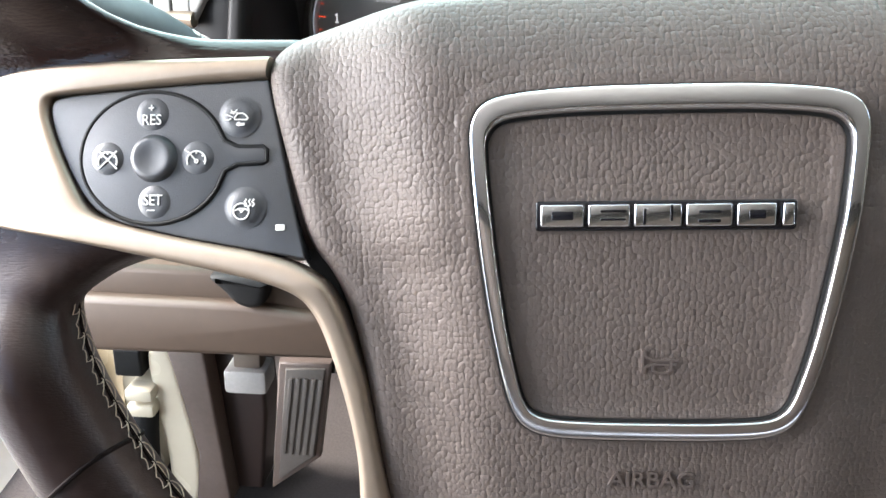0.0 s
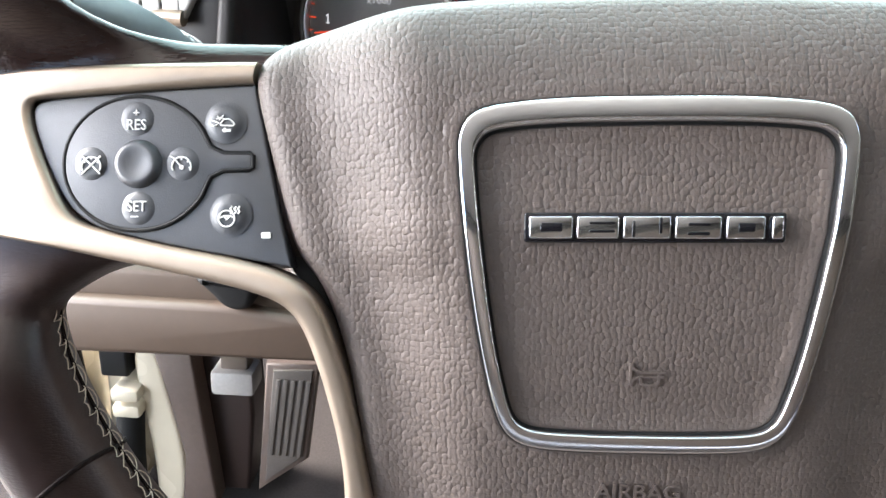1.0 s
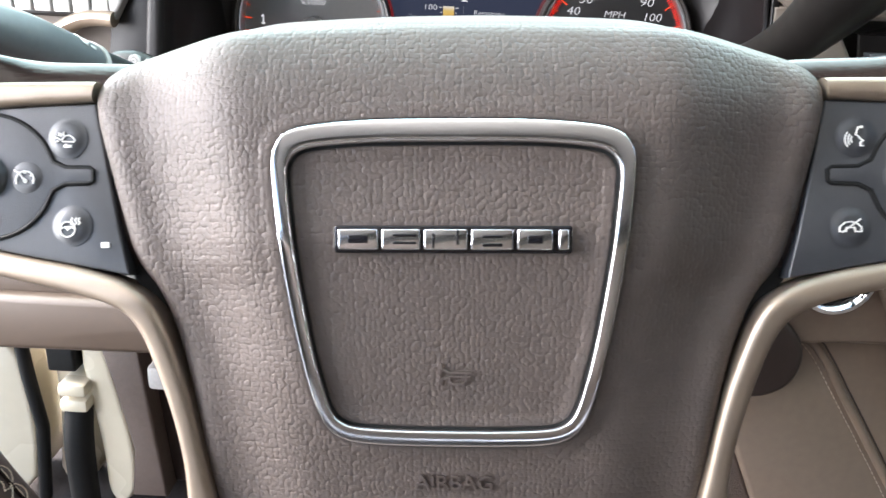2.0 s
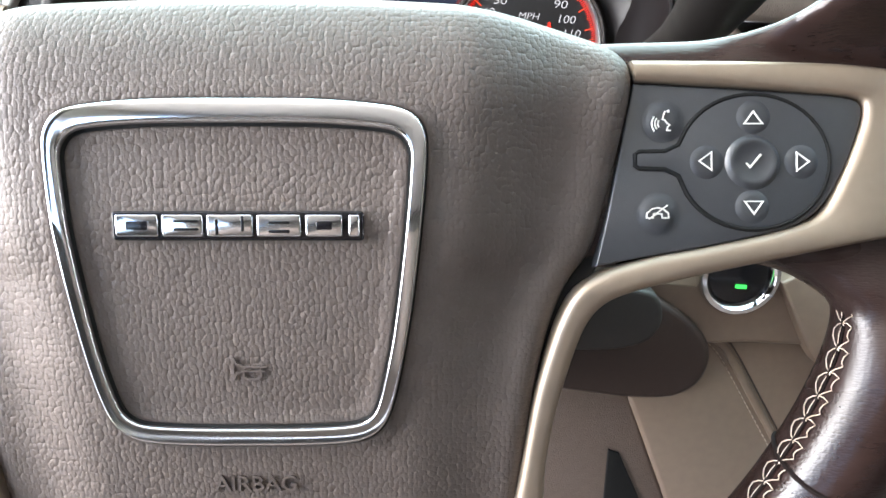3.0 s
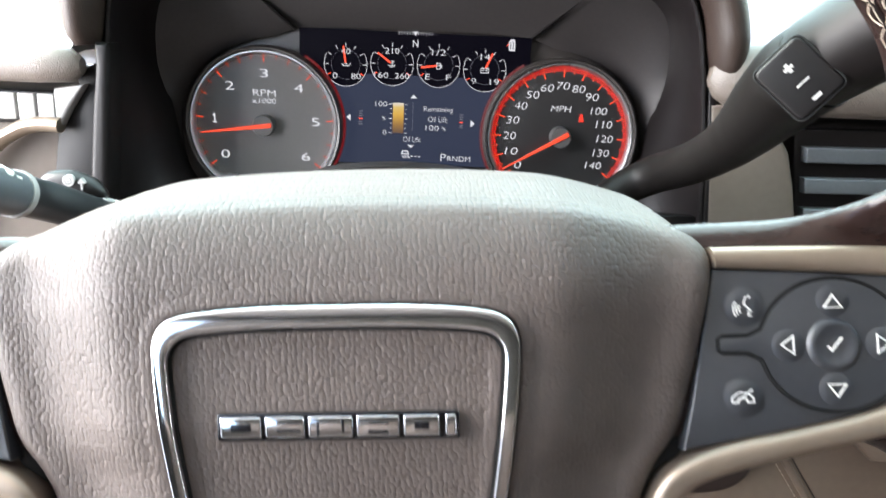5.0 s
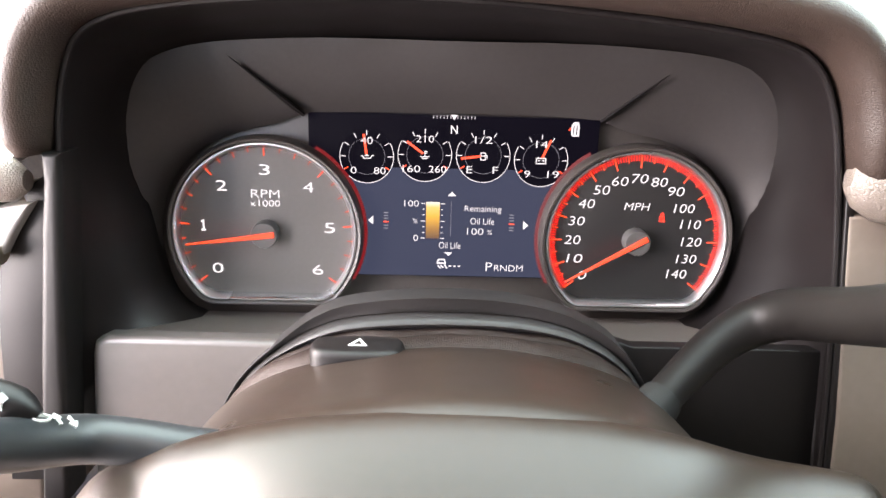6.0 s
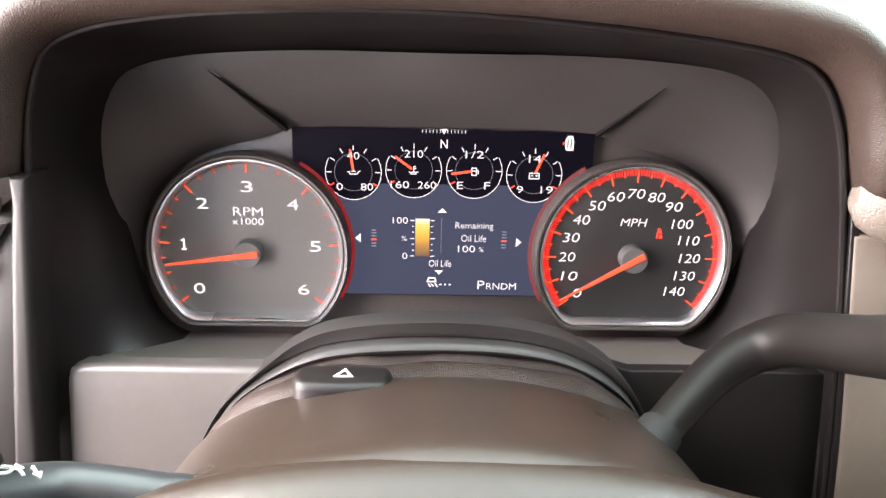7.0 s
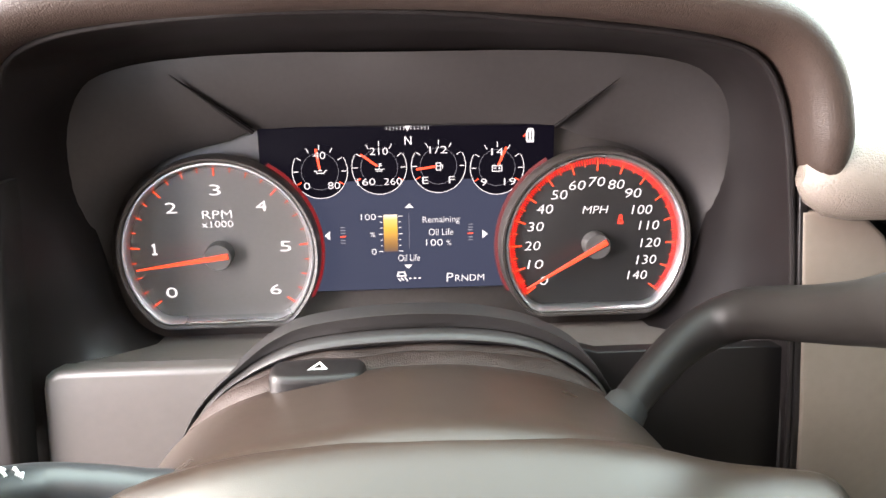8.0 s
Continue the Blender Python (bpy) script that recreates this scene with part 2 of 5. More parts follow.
def mirror_loop(half):
    """A closed outline from its right half, which runs from the top of the middle line to its bottom."""
    left = [(-x, z) for x, z in reversed(half) if abs(x) > 1e-6]
    return list(half) + left


def round_loop(points, rounds=3, closed=True):
    """Chaikin's corner cutting."""
    pts = [Vector(p) for p in points]
    for _ in range(rounds):
        out = []
        n = len(pts)
        for i in range(n if closed else n - 1):
            a, b = pts[i], pts[(i + 1) % n]
            out += [a.lerp(b, 0.25), a.lerp(b, 0.75)]
        pts = out if closed else [pts[0]] + out + [pts[-1]]
    return pts


def rrect(x0, x1, z0, z1, r, n=4):
    """A rounded rectangle, in millimetres."""
    out = []
    for cx, cz, a in ((x1 - r, z1 - r, 0), (x0 + r, z1 - r, 90), (x0 + r, z0 + r, 180), (x1 - r, z0 + r, 270)):
        out += [Vector(((cx + r * math.cos(radians(a + 90 * k / n))) / 1000, (cz + r * math.sin(radians(a + 90 * k / n))) / 1000)) for k in range(n + 1)]
    return out


def inset(loop, d):
    """The closed outline moved inwards by d."""
    n = len(loop)
    area = sum(loop[i][0] * loop[(i + 1) % n][1] - loop[(i + 1) % n][0] * loop[i][1] for i in range(n))
    side = 1 if area > 0 else -1
    out = []
    for i in range(n):
        a, b, c = Vector(loop[i - 1]), Vector(loop[i]), Vector(loop[(i + 1) % n])
        t = (b - a).normalized() + (c - b).normalized()
        if t.length < 1e-6:
            t = c - b
        t.normalize()
        out.append(b + Vector((-t.y, t.x)) * d * side)
    return out


def bridge(bm, rings, closed=True, cap_first=False, cap_last=False):
    """Skin over rings of points of equal count."""
    vs = [[bm.verts.new(p) for p in r] for r in rings]
    n = len(vs[0])
    for a, b in zip(vs[:-1], vs[1:]):
        for i in range(n if closed else n - 1):
            j = (i + 1) % n
            bm.faces.new((a[i], a[j], b[j], b[i]))
    if cap_first:
        bm.faces.new(vs[0])
    if cap_last:
        bm.faces.new(list(reversed(vs[-1])))
    return vs


def slab(outline, front=0.0, depth=0.003, bevel=0.0006, steps=3, crown=None):
    """A plate in the x-z plane that faces -y, with a rounded front edge. front: a depth or a function of x and z."""
    f = front if callable(front) else (lambda x, z: front)
    rings = [[(p[0], f(*p) + depth, p[1]) for p in outline]]
    for k in range(steps + 1):
        a = math.pi / 2 * k / steps
        loop = inset(outline, bevel * (1 - math.cos(a)))
        rings.append([(q[0], f(p[0], p[1]) + bevel * (1 - math.sin(a)), q[1]) for p, q in zip(outline, loop)])
    bm = bmesh.new()
    bridge(bm, rings, cap_first=True, cap_last=True)
    return bm


def tube(path, radius, n=12, caps=True, flat=1.0, closed=False):
    """A tube along a path; radius: a number or one for each point; flat squeezes it across its second axis."""
    pts = [Vector(p) for p in path]
    rr = radius if isinstance(radius, (list, tuple)) else [radius] * len(pts)
    rings = []
    up = None
    m = len(pts)
    for i, p in enumerate(pts):
        if closed:
            t = (pts[(i + 1) % m] - pts[i - 1]).normalized()
        else:
            t = (pts[min(i + 1, m - 1)] - pts[max(i - 1, 0)]).normalized()
        if up is None:
            up = Vector((0, 0, 1)) if abs(t.z) < 0.9 else Vector((0, 1, 0))
        up = (up - t * up.dot(t)).normalized()
        side = t.cross(up)
        rings.append([p + (side * math.cos(2 * math.pi * k / n) + up * flat * math.sin(2 * math.pi * k / n)) * rr[i] for k in range(n)])
    if closed:
        rings.append(rings[0])
    bm = bmesh.new()
    if closed:
        vs = [[bm.verts.new(q) for q in r] for r in rings[:-1]]
        for i in range(m):
            a, b = vs[i], vs[(i + 1) % m]
            for k in range(n):
                bm.faces.new((a[k], a[(k + 1) % n], b[(k + 1) % n], b[k]))
    else:
        bridge(bm, rings, cap_first=caps, cap_last=caps)
    return bm


def lathe(profile, n=40, centre=(0, 0, 0)):
    """A turned body round the y axis; profile: (radius, y) from its rim to its middle."""
    bm = bmesh.new()
    cx, cy, cz = centre
    rings = [[(cx + r * math.cos(2 * math.pi * k / n), cy + y, cz + r * math.sin(2 * math.pi * k / n)) for k in range(n)] for r, y in profile]
    bridge(bm, rings, cap_first=profile[0][0] > 1e-6, cap_last=profile[-1][0] > 1e-6)
    return bm


def box(x0, x1, y0, y1, z0, z1, bevel=0.002, segments=2):
    bm = bmesh.new()
    bmesh.ops.create_cube(bm, size=1, matrix=Matrix.LocRotScale(((x0 + x1) / 2, (y0 + y1) / 2, (z0 + z1) / 2), None, (x1 - x0, y1 - y0, z1 - z0)))
    if bevel:
        bmesh.ops.bevel(bm, geom=bm.edges[:], offset=bevel, segments=segments, profile=0.5, affect="EDGES")
    return bm


def strokes(lines, width, front=0.0, depth=0.0003):
    """Flat printed lines in the x-z plane that face -y, with mitred corners. front: a depth or a function."""
    f = front if callable(front) else (lambda x, z: front)
    bm = bmesh.new()
    for line in lines:
        pts = [Vector(p) for p in line]
        shut = (pts[0] - pts[-1]).length < 1e-7 and len(pts) > 2
        if shut:
            pts = pts[:-1]
        m = len(pts)
        pair = []
        for i, p in enumerate(pts):
            a = pts[i - 1] if (i or shut) else p
            b = pts[(i + 1) % m] if (i < m - 1 or shut) else p
            d0 = (p - a).normalized() if (p - a).length > 1e-9 else (b - p).normalized()
            d1 = (b - p).normalized() if (b - p).length > 1e-9 else d0
            n0, n1 = Vector((-d0.y, d0.x)), Vector((-d1.y, d1.x))
            nn = (n0 + n1).normalized() if (n0 + n1).length > 1e-6 else n0
            nn = nn * min(2.0, 1 / max(0.3, nn.dot(n0))) * width / 2
            pair.append((p + nn, p - nn))
        top = [[bm.verts.new((q.x, f(q.x, q.y), q.y)) for q in pr] for pr in pair]
        low = [[bm.verts.new((q.x, f(q.x, q.y) + depth, q.y)) for q in pr] for pr in pair]
        for i in range(m if shut else m - 1):
            j = (i + 1) % m
            bm.faces.new((top[i][0], top[j][0], top[j][1], top[i][1]))
            bm.faces.new((top[i][0], low[i][0], low[j][0], top[j][0]))
            bm.faces.new((top[i][1], top[j][1], low[j][1], low[i][1]))
    return bm


def circle(cx, cz, r, n=28, a0=0.0, a1=360.0):
    return [(cx + r * math.cos(radians(a0 + (a1 - a0) * k / n)), cz + r * math.sin(radians(a0 + (a1 - a0) * k / n))) for k in range(n + 1)]


def words(text, cx, cz, width, height, front=0.0, depth=0.0002, slant=0.0, bold=0.0):
    """Lettering of a given width and height, centred at cx, cz in the x-z plane, that faces -y."""
    data = bpy.data.curves.new("words", "FONT")
    data.body, data.resolution_u, data.extrude, data.shear, data.offset = text, 3, 0.05, slant, bold
    ob = bpy.data.objects.new("words", data)
    me = bpy.data.meshes.new_from_object(ob)
    bpy.data.objects.remove(ob)
    co = np.zeros(len(me.vertices) * 3)
    me.vertices.foreach_get("co", co)
    co = co.reshape(-1, 3)
    lo, hi = co.min(0), co.max(0)
    u = (co[:, 0] - (lo[0] + hi[0]) / 2) / (hi[0] - lo[0]) * width + cx
    v = (co[:, 1] - (lo[1] + hi[1]) / 2) / (hi[1] - lo[1]) * height + cz
    d = (hi[2] - co[:, 2]) / (hi[2] - lo[2]) * depth
    y = np.array([front(a, b) for a, b in zip(u, v)]) if callable(front) else front
    me.vertices.foreach_set("co", np.stack([u, y + d, v], 1).ravel())
    me.update()
    return me


def interp_chain(points, n):
    """A chain of points resampled to n by length."""
    pts = [Vector(p) for p in points]
    run = [0.0]
    for a, b in zip(pts[:-1], pts[1:]):
        run.append(run[-1] + (b - a).length)
    out = []
    for k in range(n):
        s = run[-1] * k / (n - 1)
        i = max(j for j in range(len(run)) if run[j] <= s + 1e-12)
        i = min(i, len(pts) - 2)
        out.append(pts[i].lerp(pts[i + 1], (s - run[i]) / max(1e-9, run[i + 1] - run[i])))
    return out


CAR = Matrix.Translation((0, 0, 1.05)) @ pose(0, 0, 0, -10) @ Matrix.Translation((0, 0, -1.05))
WHEEL = CAR @ pose(0, 0, 1.05, -21.6, -3.6, -1.1)


# ---- steering wheel ----
def smooth01(a, b, v):
    u = min(1, max(0, (v - a) / (b - a)))
    return u * u * (3 - 2 * u)


def pad_depth(z):
    """The airbag cover's front along its middle line, from the spokes' plane."""
    return float(np.interp(z * 1000, [-134, -81, -52, -17, 11, 30, 50], [26, 8.5, -1.0, -10.5, -14.0, -14.5, -14.5])) / 1000


wheel = thing("steering_wheel", "brown leather steering wheel with satin metal spokes and chrome badge frame", "steering wheel", WHEEL)

PAD_HALF = [(0, 41.2), (30, 40.5), (60, 38.4), (80, 35.0), (92, 30.4), (97.0, 25.0), (96.8, 18.8), (94, 6.7), (89.6, -12.4), (86.8, -22.7), (80.5, -30), (75.2, -44.5), (72, -62), (70.4, -82), (69, -97), (62, -116), (45, -128), (20, -133)]
PAD_LOOP = round_loop(mm(mirror_loop(PAD_HALF + [(0, -134)])), 3)
PAD_MID = Vector((0, -0.022))
SIDE_Z = [-134, -128, -116, -97, -82, -62, -44.5, -30, -22.7, -12.4, 6.7, 20.5, 45]
SIDE_X = [20, 45, 62, 69, 70.4, 72, 75.2, 80.5, 86.8, 89.6, 94, 97.2, 97.2]


def pad_fall(x, z, k):
    """How far the cover falls back: side wings beyond a shallow slope, and rolled edges."""
    s = abs(x) * 1000 / float(np.interp(z * 1000, SIDE_Z, SIDE_X))
    wing = (0.0046 + 0.0064 * smooth01(-0.075, -0.010, z)) * smooth01(0.55, 0.90, s)
    roll = 0.0
    if z > 0.014:
        u = (z - 0.014) / 0.027
        roll = 0.0112 * max(0.0, u) ** 1.75
    edge = 0.0026 * max(0.0, (k - 0.93) / 0.07) ** 2.5
    return wing + roll + edge


def build_pad():
    bm = bmesh.new()
    rings = []
    ks = [0.04, 0.12, 0.2, 0.28, 0.36, 0.42, 0.48, 0.53, 0.58, 0.62, 0.66, 0.7, 0.74, 0.78, 0.81, 0.84, 0.87, 0.895, 0.92, 0.94, 0.96, 0.972, 0.984, 0.993, 1.0]
    for k in ks:
        ring = []
        for p in PAD_LOOP:
            q = PAD_MID + (p - PAD_MID) * k
            ring.append((q.x, pad_depth(q.y) + pad_fall(q.x, q.y, k), q.y))
        rings.append(ring)
    last = rings[-1]
    for back, draw in ((0.0012, 0.0006), (0.003, 0.0012), (0.007, 0.0014), (0.014, 0.0012), (0.024, 0.0012), (0.036, 0.0014), (0.046, 0.002), (0.052, 0.0032), (0.056, 0.0060), (0.0575, 0.012)):
        loop = inset(PAD_LOOP, -0.0012 + draw)
        rings.append([(q.x * (1 - 0.4 * back), e[1] + back, q.y + (0.40 * back) * smooth01(-0.01, 0.025, p.y)) for q, e, p in zip(loop, last, PAD_LOOP)])
    bridge(bm, rings, cap_first=True, cap_last=True)
    return bm


pad = part("airbag_cover", build_pad(), PAD, wheel, "grained grey-brown leather airbag cover", angle=60)

FRAME_OUT = [(0, 12.8), (20, 12.7), (35.7, 11.4), (42.0, 9.6), (44.8, 5.6), (45.2, 0.5), (44.2, -13.6), (41.8, -35.0), (38.0, -55.8), (35.4, -65.0), (32.0, -69.6), (26.0, -71.8), (12, -72.4)]
FRAME_IN = [(0, 7.0), (20, 6.9), (33.8, 5.9), (38.6, 4.7), (41.0, 1.6), (41.3, -2.6), (39.4, -23.5), (36.6, -44.0), (34.3, -55.0), (32.4, -62.4), (30.2, -65.2), (26.0, -66.8), (12, -67.4)]
OUT_LOOP = round_loop(mm(mirror_loop(FRAME_OUT + [(0, -72.4)])), 3)
IN_LOOP = round_loop(mm(mirror_loop(FRAME_IN + [(0, -67.4)])), 3)


def build_frame():
    bm = bmesh.new()
    rings = []
    for u, h in ((0, -0.002), (0.0, 0.0012), (0.015, 0.0018), (0.05, 0.0023), (0.10, 0.0025), (0.16, 0.00257), (0.22, 0.0026), (0.5, 0.00264), (0.78, 0.0026), (0.83, 0.00256), (0.89, 0.0024), (0.945, 0.0020), (0.98, 0.0013), (1.0, 0.0003), (1.0, -0.002)):
        ring = []
        for a, b in zip(OUT_LOOP, IN_LOOP):
            q = Vector(a).lerp(Vector(b), u)
            ring.append((q.x, pad_depth(q.y) - h, q.y))
        rings.append(ring)
    bridge(bm, rings)
    return bm


def ring_strip(outer, inner, lift):
    bm = bmesh.new()
    bridge(bm, [[(p[0], pad_depth(p[1]) - h, p[1]) for p in lp] for lp, h in ((outer, 0.0), (outer, lift), (inner, lift), (inner, 0.0))])
    return bm


def bead(loop, side):
    """The leather's puffed edge along the frame."""
    bm = bmesh.new()
    bridge(bm, [[(p[0], pad_depth(p[1]) - h, p[1]) for p in inset(loop, side * d)] for d, h in ((0.0052, -0.0004), (0.0040, 0.00003), (0.0026, 0.00018), (0.0015, 0.00022), (0.0008, 0.00014), (0.0003, -0.0001), (0.0, -0.0006))])
    return bm


part("leather_edge", bead(OUT_LOOP, -1), PAD, wheel, "puffed leather edge round the frame", angle=70)
part("leather_edge", bead(IN_LOOP, 1), PAD, wheel, "puffed leather edge inside the frame", angle=70)
# the groove's shade is a black strip laid under the frame
part("groove", ring_strip(inset(OUT_LOOP, -0.0004), inset(IN_LOOP, 0.0005), 0.0004), RUBBER, wheel, "raised black strip drawn as shade round the chrome frame")
part("badge_frame", build_frame(), CHROME, wheel, "polished chrome rounded frame", angle=70)

# the badge: a black plate with six plain bright blocks, some slotted, in steps of height
BADGE_Z = -16.85


def badge_front(lift):
    return lambda x, z: pad_depth(z) - lift


badge = part("badge", slab(rrect(-29.7, 30.0, BADGE_Z - 3.5, BADGE_Z + 3.4, 0.8), badge_front(0.0012), 0.003, 0.0004), BLACKGLOSS, wheel, "black badge plate")
for x0, x1, slot in ((-28.6, -18.6, "long"), (-17.6, -8.0, "twin"), (-7.0, 3.8, "slash"), (4.8, 15.2, "low"), (16.3, 25.0, "long"), (26.5, 29.1, "")):
    block = part("badge_block", slab(rrect(x0, x1, BADGE_Z - 2.65, BADGE_Z + 2.55, 0.6), badge_front(0.0022), 0.0012, 0.0004), CHROME, badge, "bright chrome block")
    mid = (x0 + x1) / 2
    slots = {"long": [(x0 + 2.6, x1 - 2.4, -1.1, 0.9)], "twin": [(x0 + 2.8, x1 - 0.9, 0.6, 1.2), (x0 + 2.8, x1 - 0.9, -1.3, -0.7)], "slash": [(mid - 3.4, mid - 2.7, -2.3, 1.4), (mid + 2.7, mid + 3.4, -1.5, 2.2)], "low": [(x0 + 2.8, x1 - 2.6, -1.9, -1.1), (x0 + 2.8, x1 - 2.6, 0.3, 0.9)], "": []}[slot]
    for a, c, lo, hi in slots:
        part("badge_slot", slab(rrect(a, c, BADGE_Z + lo, BADGE_Z + hi, 0.25), badge_front(0.00232), 0.0006, 0.0001), BLACKGLOSS, block)

horn_lines = [[(-3.4, -49.2), (-2.6, -50.9), (-0.8, -51.6), (5.1, -51.6)], [(-3.4, -49.2), (-3.4, -54.9)], [(-3.4, -54.9), (-2.6, -53.2), (-0.8, -52.7), (4.6, -52.7)], [(-0.9, -52.7), (-0.9, -54.0), (-0.2, -54.7), (2.6, -54.7), (3.4, -54.0), (3.4, -51.6)]]
part("horn_mark", strokes([mm(l) for l in horn_lines], 0.00055, lambda x, z: pad_depth(z) - 0.0006, 0.0012), EMBOSS, wheel, "embossed horn symbol")
part("airbag_lettering", words("AIRBAG", 0.0, -0.0832, 0.0216, 0.0043, lambda x, z: pad_depth(z) - 0.0008, 0.0014, bold=0.012), EMBOSS, wheel, "raised AIRBAG lettering")

# rim
TIP = radians(16)
RC, RE, RN = Vector((0, 0, -0.010)), Vector((0, -math.sin(TIP), math.cos(TIP))), Vector((0, -math.cos(TIP), -math.sin(TIP)))
RIM_R, RIM_r = 0.174, 0.0152


def rim_point(a, b, swell=1.0):
    out = Vector((1, 0, 0)) * math.cos(a) + RE * math.sin(a)
    p = RC + out * (RIM_R + RIM_r * swell * math.cos(b)) + RN * (RIM_r * 1.08 * swell * math.sin(b))
    # set back behind the metal where the spokes cross it
    z = (RC + out * RIM_R).z * 1000
    press = (1 - smooth01(27, 84, z)) * (1 - smooth01(21, 60, -z))
    back = (0.286 * (z + 10) + 20.5) / 1000 * press * (0.75 + 0.25 * math.sin(b))
    return p + Vector((0, back, 0))


def build_rim():
    bm = bmesh.new()
    na, nb = 180, 28
    vs = [[bm.verts.new(rim_point(2 * math.pi * i / na, 2 * math.pi * j / nb)) for j in range(nb)] for i in range(na)]
    for i in range(na):
        for j in range(nb):
            bm.faces.new((vs[i][j], vs[(i + 1) % na][j], vs[(i + 1) % na][(j + 1) % nb], vs[i][(j + 1) % nb]))
    return bm


# spokes: one function for both sides
def spoke_section(x):
    zt = np.interp(x, [80, 100, 122, 135, 142, 148, 154, 160, 166, 186], [34, 34.8, 35.4, 37.4, 39.8, 44, 51, 58, 63, 66])
    zb = np.interp(x, [80, 100, 118, 135, 140, 144, 147, 151, 156, 166, 186], [-26, -27, -25, -25.4, -26.6, -28.0, -29.6, -32.5, -37.5, -46, -50])
    return zt, zb


def build_spoke(sg):
    bm = bmesh.new()
    rings = []
    for x in list(np.linspace(82, 186, 44)):
        zt, zb = spoke_section(x)
        w = smooth01(112, 156, x)
        thin = 1 - 0.3 * smooth01(150, 186, x)
        ring = []
        for k in range(48):
            t = 2 * math.pi * k / 48
            c, s = math.cos(t), math.sin(t)
            z = (zt + zb) / 2 + (zt - zb) / 2 * math.copysign(abs(s) ** 0.55, s)
            y = 16 + 12.5 * math.copysign(abs(c) ** 0.55, c)
            w2 = w * max(smooth01(27, 46, z), smooth01(24, 44, -z))
            y = y * (1 - w2) + w2 * (-0.286 * (z + 10) * 0.95 + 1.0 + 12.5 * thin * math.copysign(abs(c) ** 0.7, c))
            ring.append((sg * x / 1000, y / 1000, z / 1000))
        rings.append(ring)
    bridge(bm, rings, cap_first=True, cap_last=True)
    return bm


def build_wrap():
    """Rim and spoke covers as one leather skin."""
    bm = build_rim()
    for sg in (1, -1):
        t = build_spoke(sg)
        me = bpy.data.meshes.new("cover")
        t.to_mesh(me)
        t.free()
        bm.from_mesh(me)
        bpy.data.meshes.remove(me)
    return bm


rim = part("rim", build_wrap(), RIM, wheel, "dark brown smooth leather rim and spoke cover")
wrap = rim.modifiers.new("wrap", "REMESH")
wrap.mode, wrap.voxel_size, wrap.use_smooth_shade = "VOXEL", 0.0016, True
ease = rim.modifiers.new("ease", "SMOOTH")
ease.factor, ease.iterations = 0.5, 22
for deg in (-26.5, 206, 52, 128):
    a = radians(deg)
    part("seam", tube([rim_point(a + 0.012 * math.sin(2 * b), b, 1.0) for b in [2 * math.pi * k / 40 for k in range(40)]], 0.0007, 6, closed=True), DARKTHREAD, rim, "sewn cross seam in the leather")


def build_stitches(a0, a1, turn):
    """Looped cross stitching along the rim's inner edge: a centre thread, scallops on the face side and loops behind."""
    bm = bmesh.new()
    mid = 2.97 + turn
    count = int(abs(a1 - a0) * 0.160 / 0.0070)
    s = (a1 - a0) / count
    scallop = ((0.0, 0.0), (0.25, -0.10), (0.46, -0.20), (0.60, -0.155), (0.80, -0.165), (1.0, -0.215), (1.06, -0.10), (1.0, 0.0))
    loop = ((0.0, 0.0), (0.10, 0.09), (0.35, 0.17), (0.62, 0.18), (0.85, 0.10), (1.0, 0.0))
    centre = ((-0.1, -0.03), (0.2, 0.02), (0.5, 0.03), (0.8, 0.01), (1.1, -0.03))
    for i in range(count):
        a = a0 + s * i
        for shape in (scallop, loop, centre):
            w = random.uniform(-0.02, 0.02)
            path = [rim_point(a + s * u, mid + v * (1 + 4 * w), 1.018 + 0.014 * math.sin(math.pi * min(1, max(0, u)))) for u, v in shape]
            t = tube(path, 0.00017, 5)
            me = bpy.data.meshes.new("stitch")
            t.to_mesh(me)
            t.free()
            bm.from_mesh(me)
            bpy.data.meshes.remove(me)
    return bm


for a0, a1, turn in ((-78, -6.5, 0.0), (24, 80, 0.0), (100, 156, 0.28), (186.5, 258, 0.28)):
    st = part("stitching", build_stitches(radians(a0), radians(a1), turn), THREAD, rim, "tan cross-stitched thread")
    part("stitch_groove", tube([rim_point(radians(a0 + (a1 - a0) * k / 40), 2.97 + turn, 1.0) for k in range(41)], 0.0006, 6), DARKTHREAD, rim)


TRIM_OUT = [[(97.3, 26.4), (120, 26.5), (141, 26.2), (160, 25.2), (172, 24)], [(172, 24), (181, 20), (185, 10), (185, 0)], [(185, 0), (184, -10), (179, -16), (168, -18.4)], [(168, -18.4), (155, -20.6), (141, -23.4)], [(141, -23.4), (119, -27.8), (104, -31.2)], [(104, -31.2), (95, -33.6), (89.4, -36.4)], [(89.4, -36.4), (85.8, -41), (83.4, -47.5), (80.7, -57)], [(80.7, -57), (77.6, -70), (76, -84)], [(76, -84), (76.8, -98), (76, -112)]]
TRIM_IN = [[(98.4, 20.9), (120, 19.9), (140, 18.6), (154.0, 17.5)], [(154.0, 17.5), (157.9, 16.8), (157.4, 11)], [(157.4, 11), (153.7, 0.6), (147.7, -11.0)], [(147.7, -11.0), (144.4, -15), (132, -18.4)], [(132, -18.4), (118.3, -21.4), (103, -24.0)], [(103, -24.0), (89.6, -27.4), (83.2, -31.8)], [(83.2, -31.8), (79.6, -37.6), (77.2, -44.6), (73.8, -57)], [(73.8, -57), (72.5, -64), (70.0, -82)], [(70.0, -82), (67.4, -97), (67, -112)]]
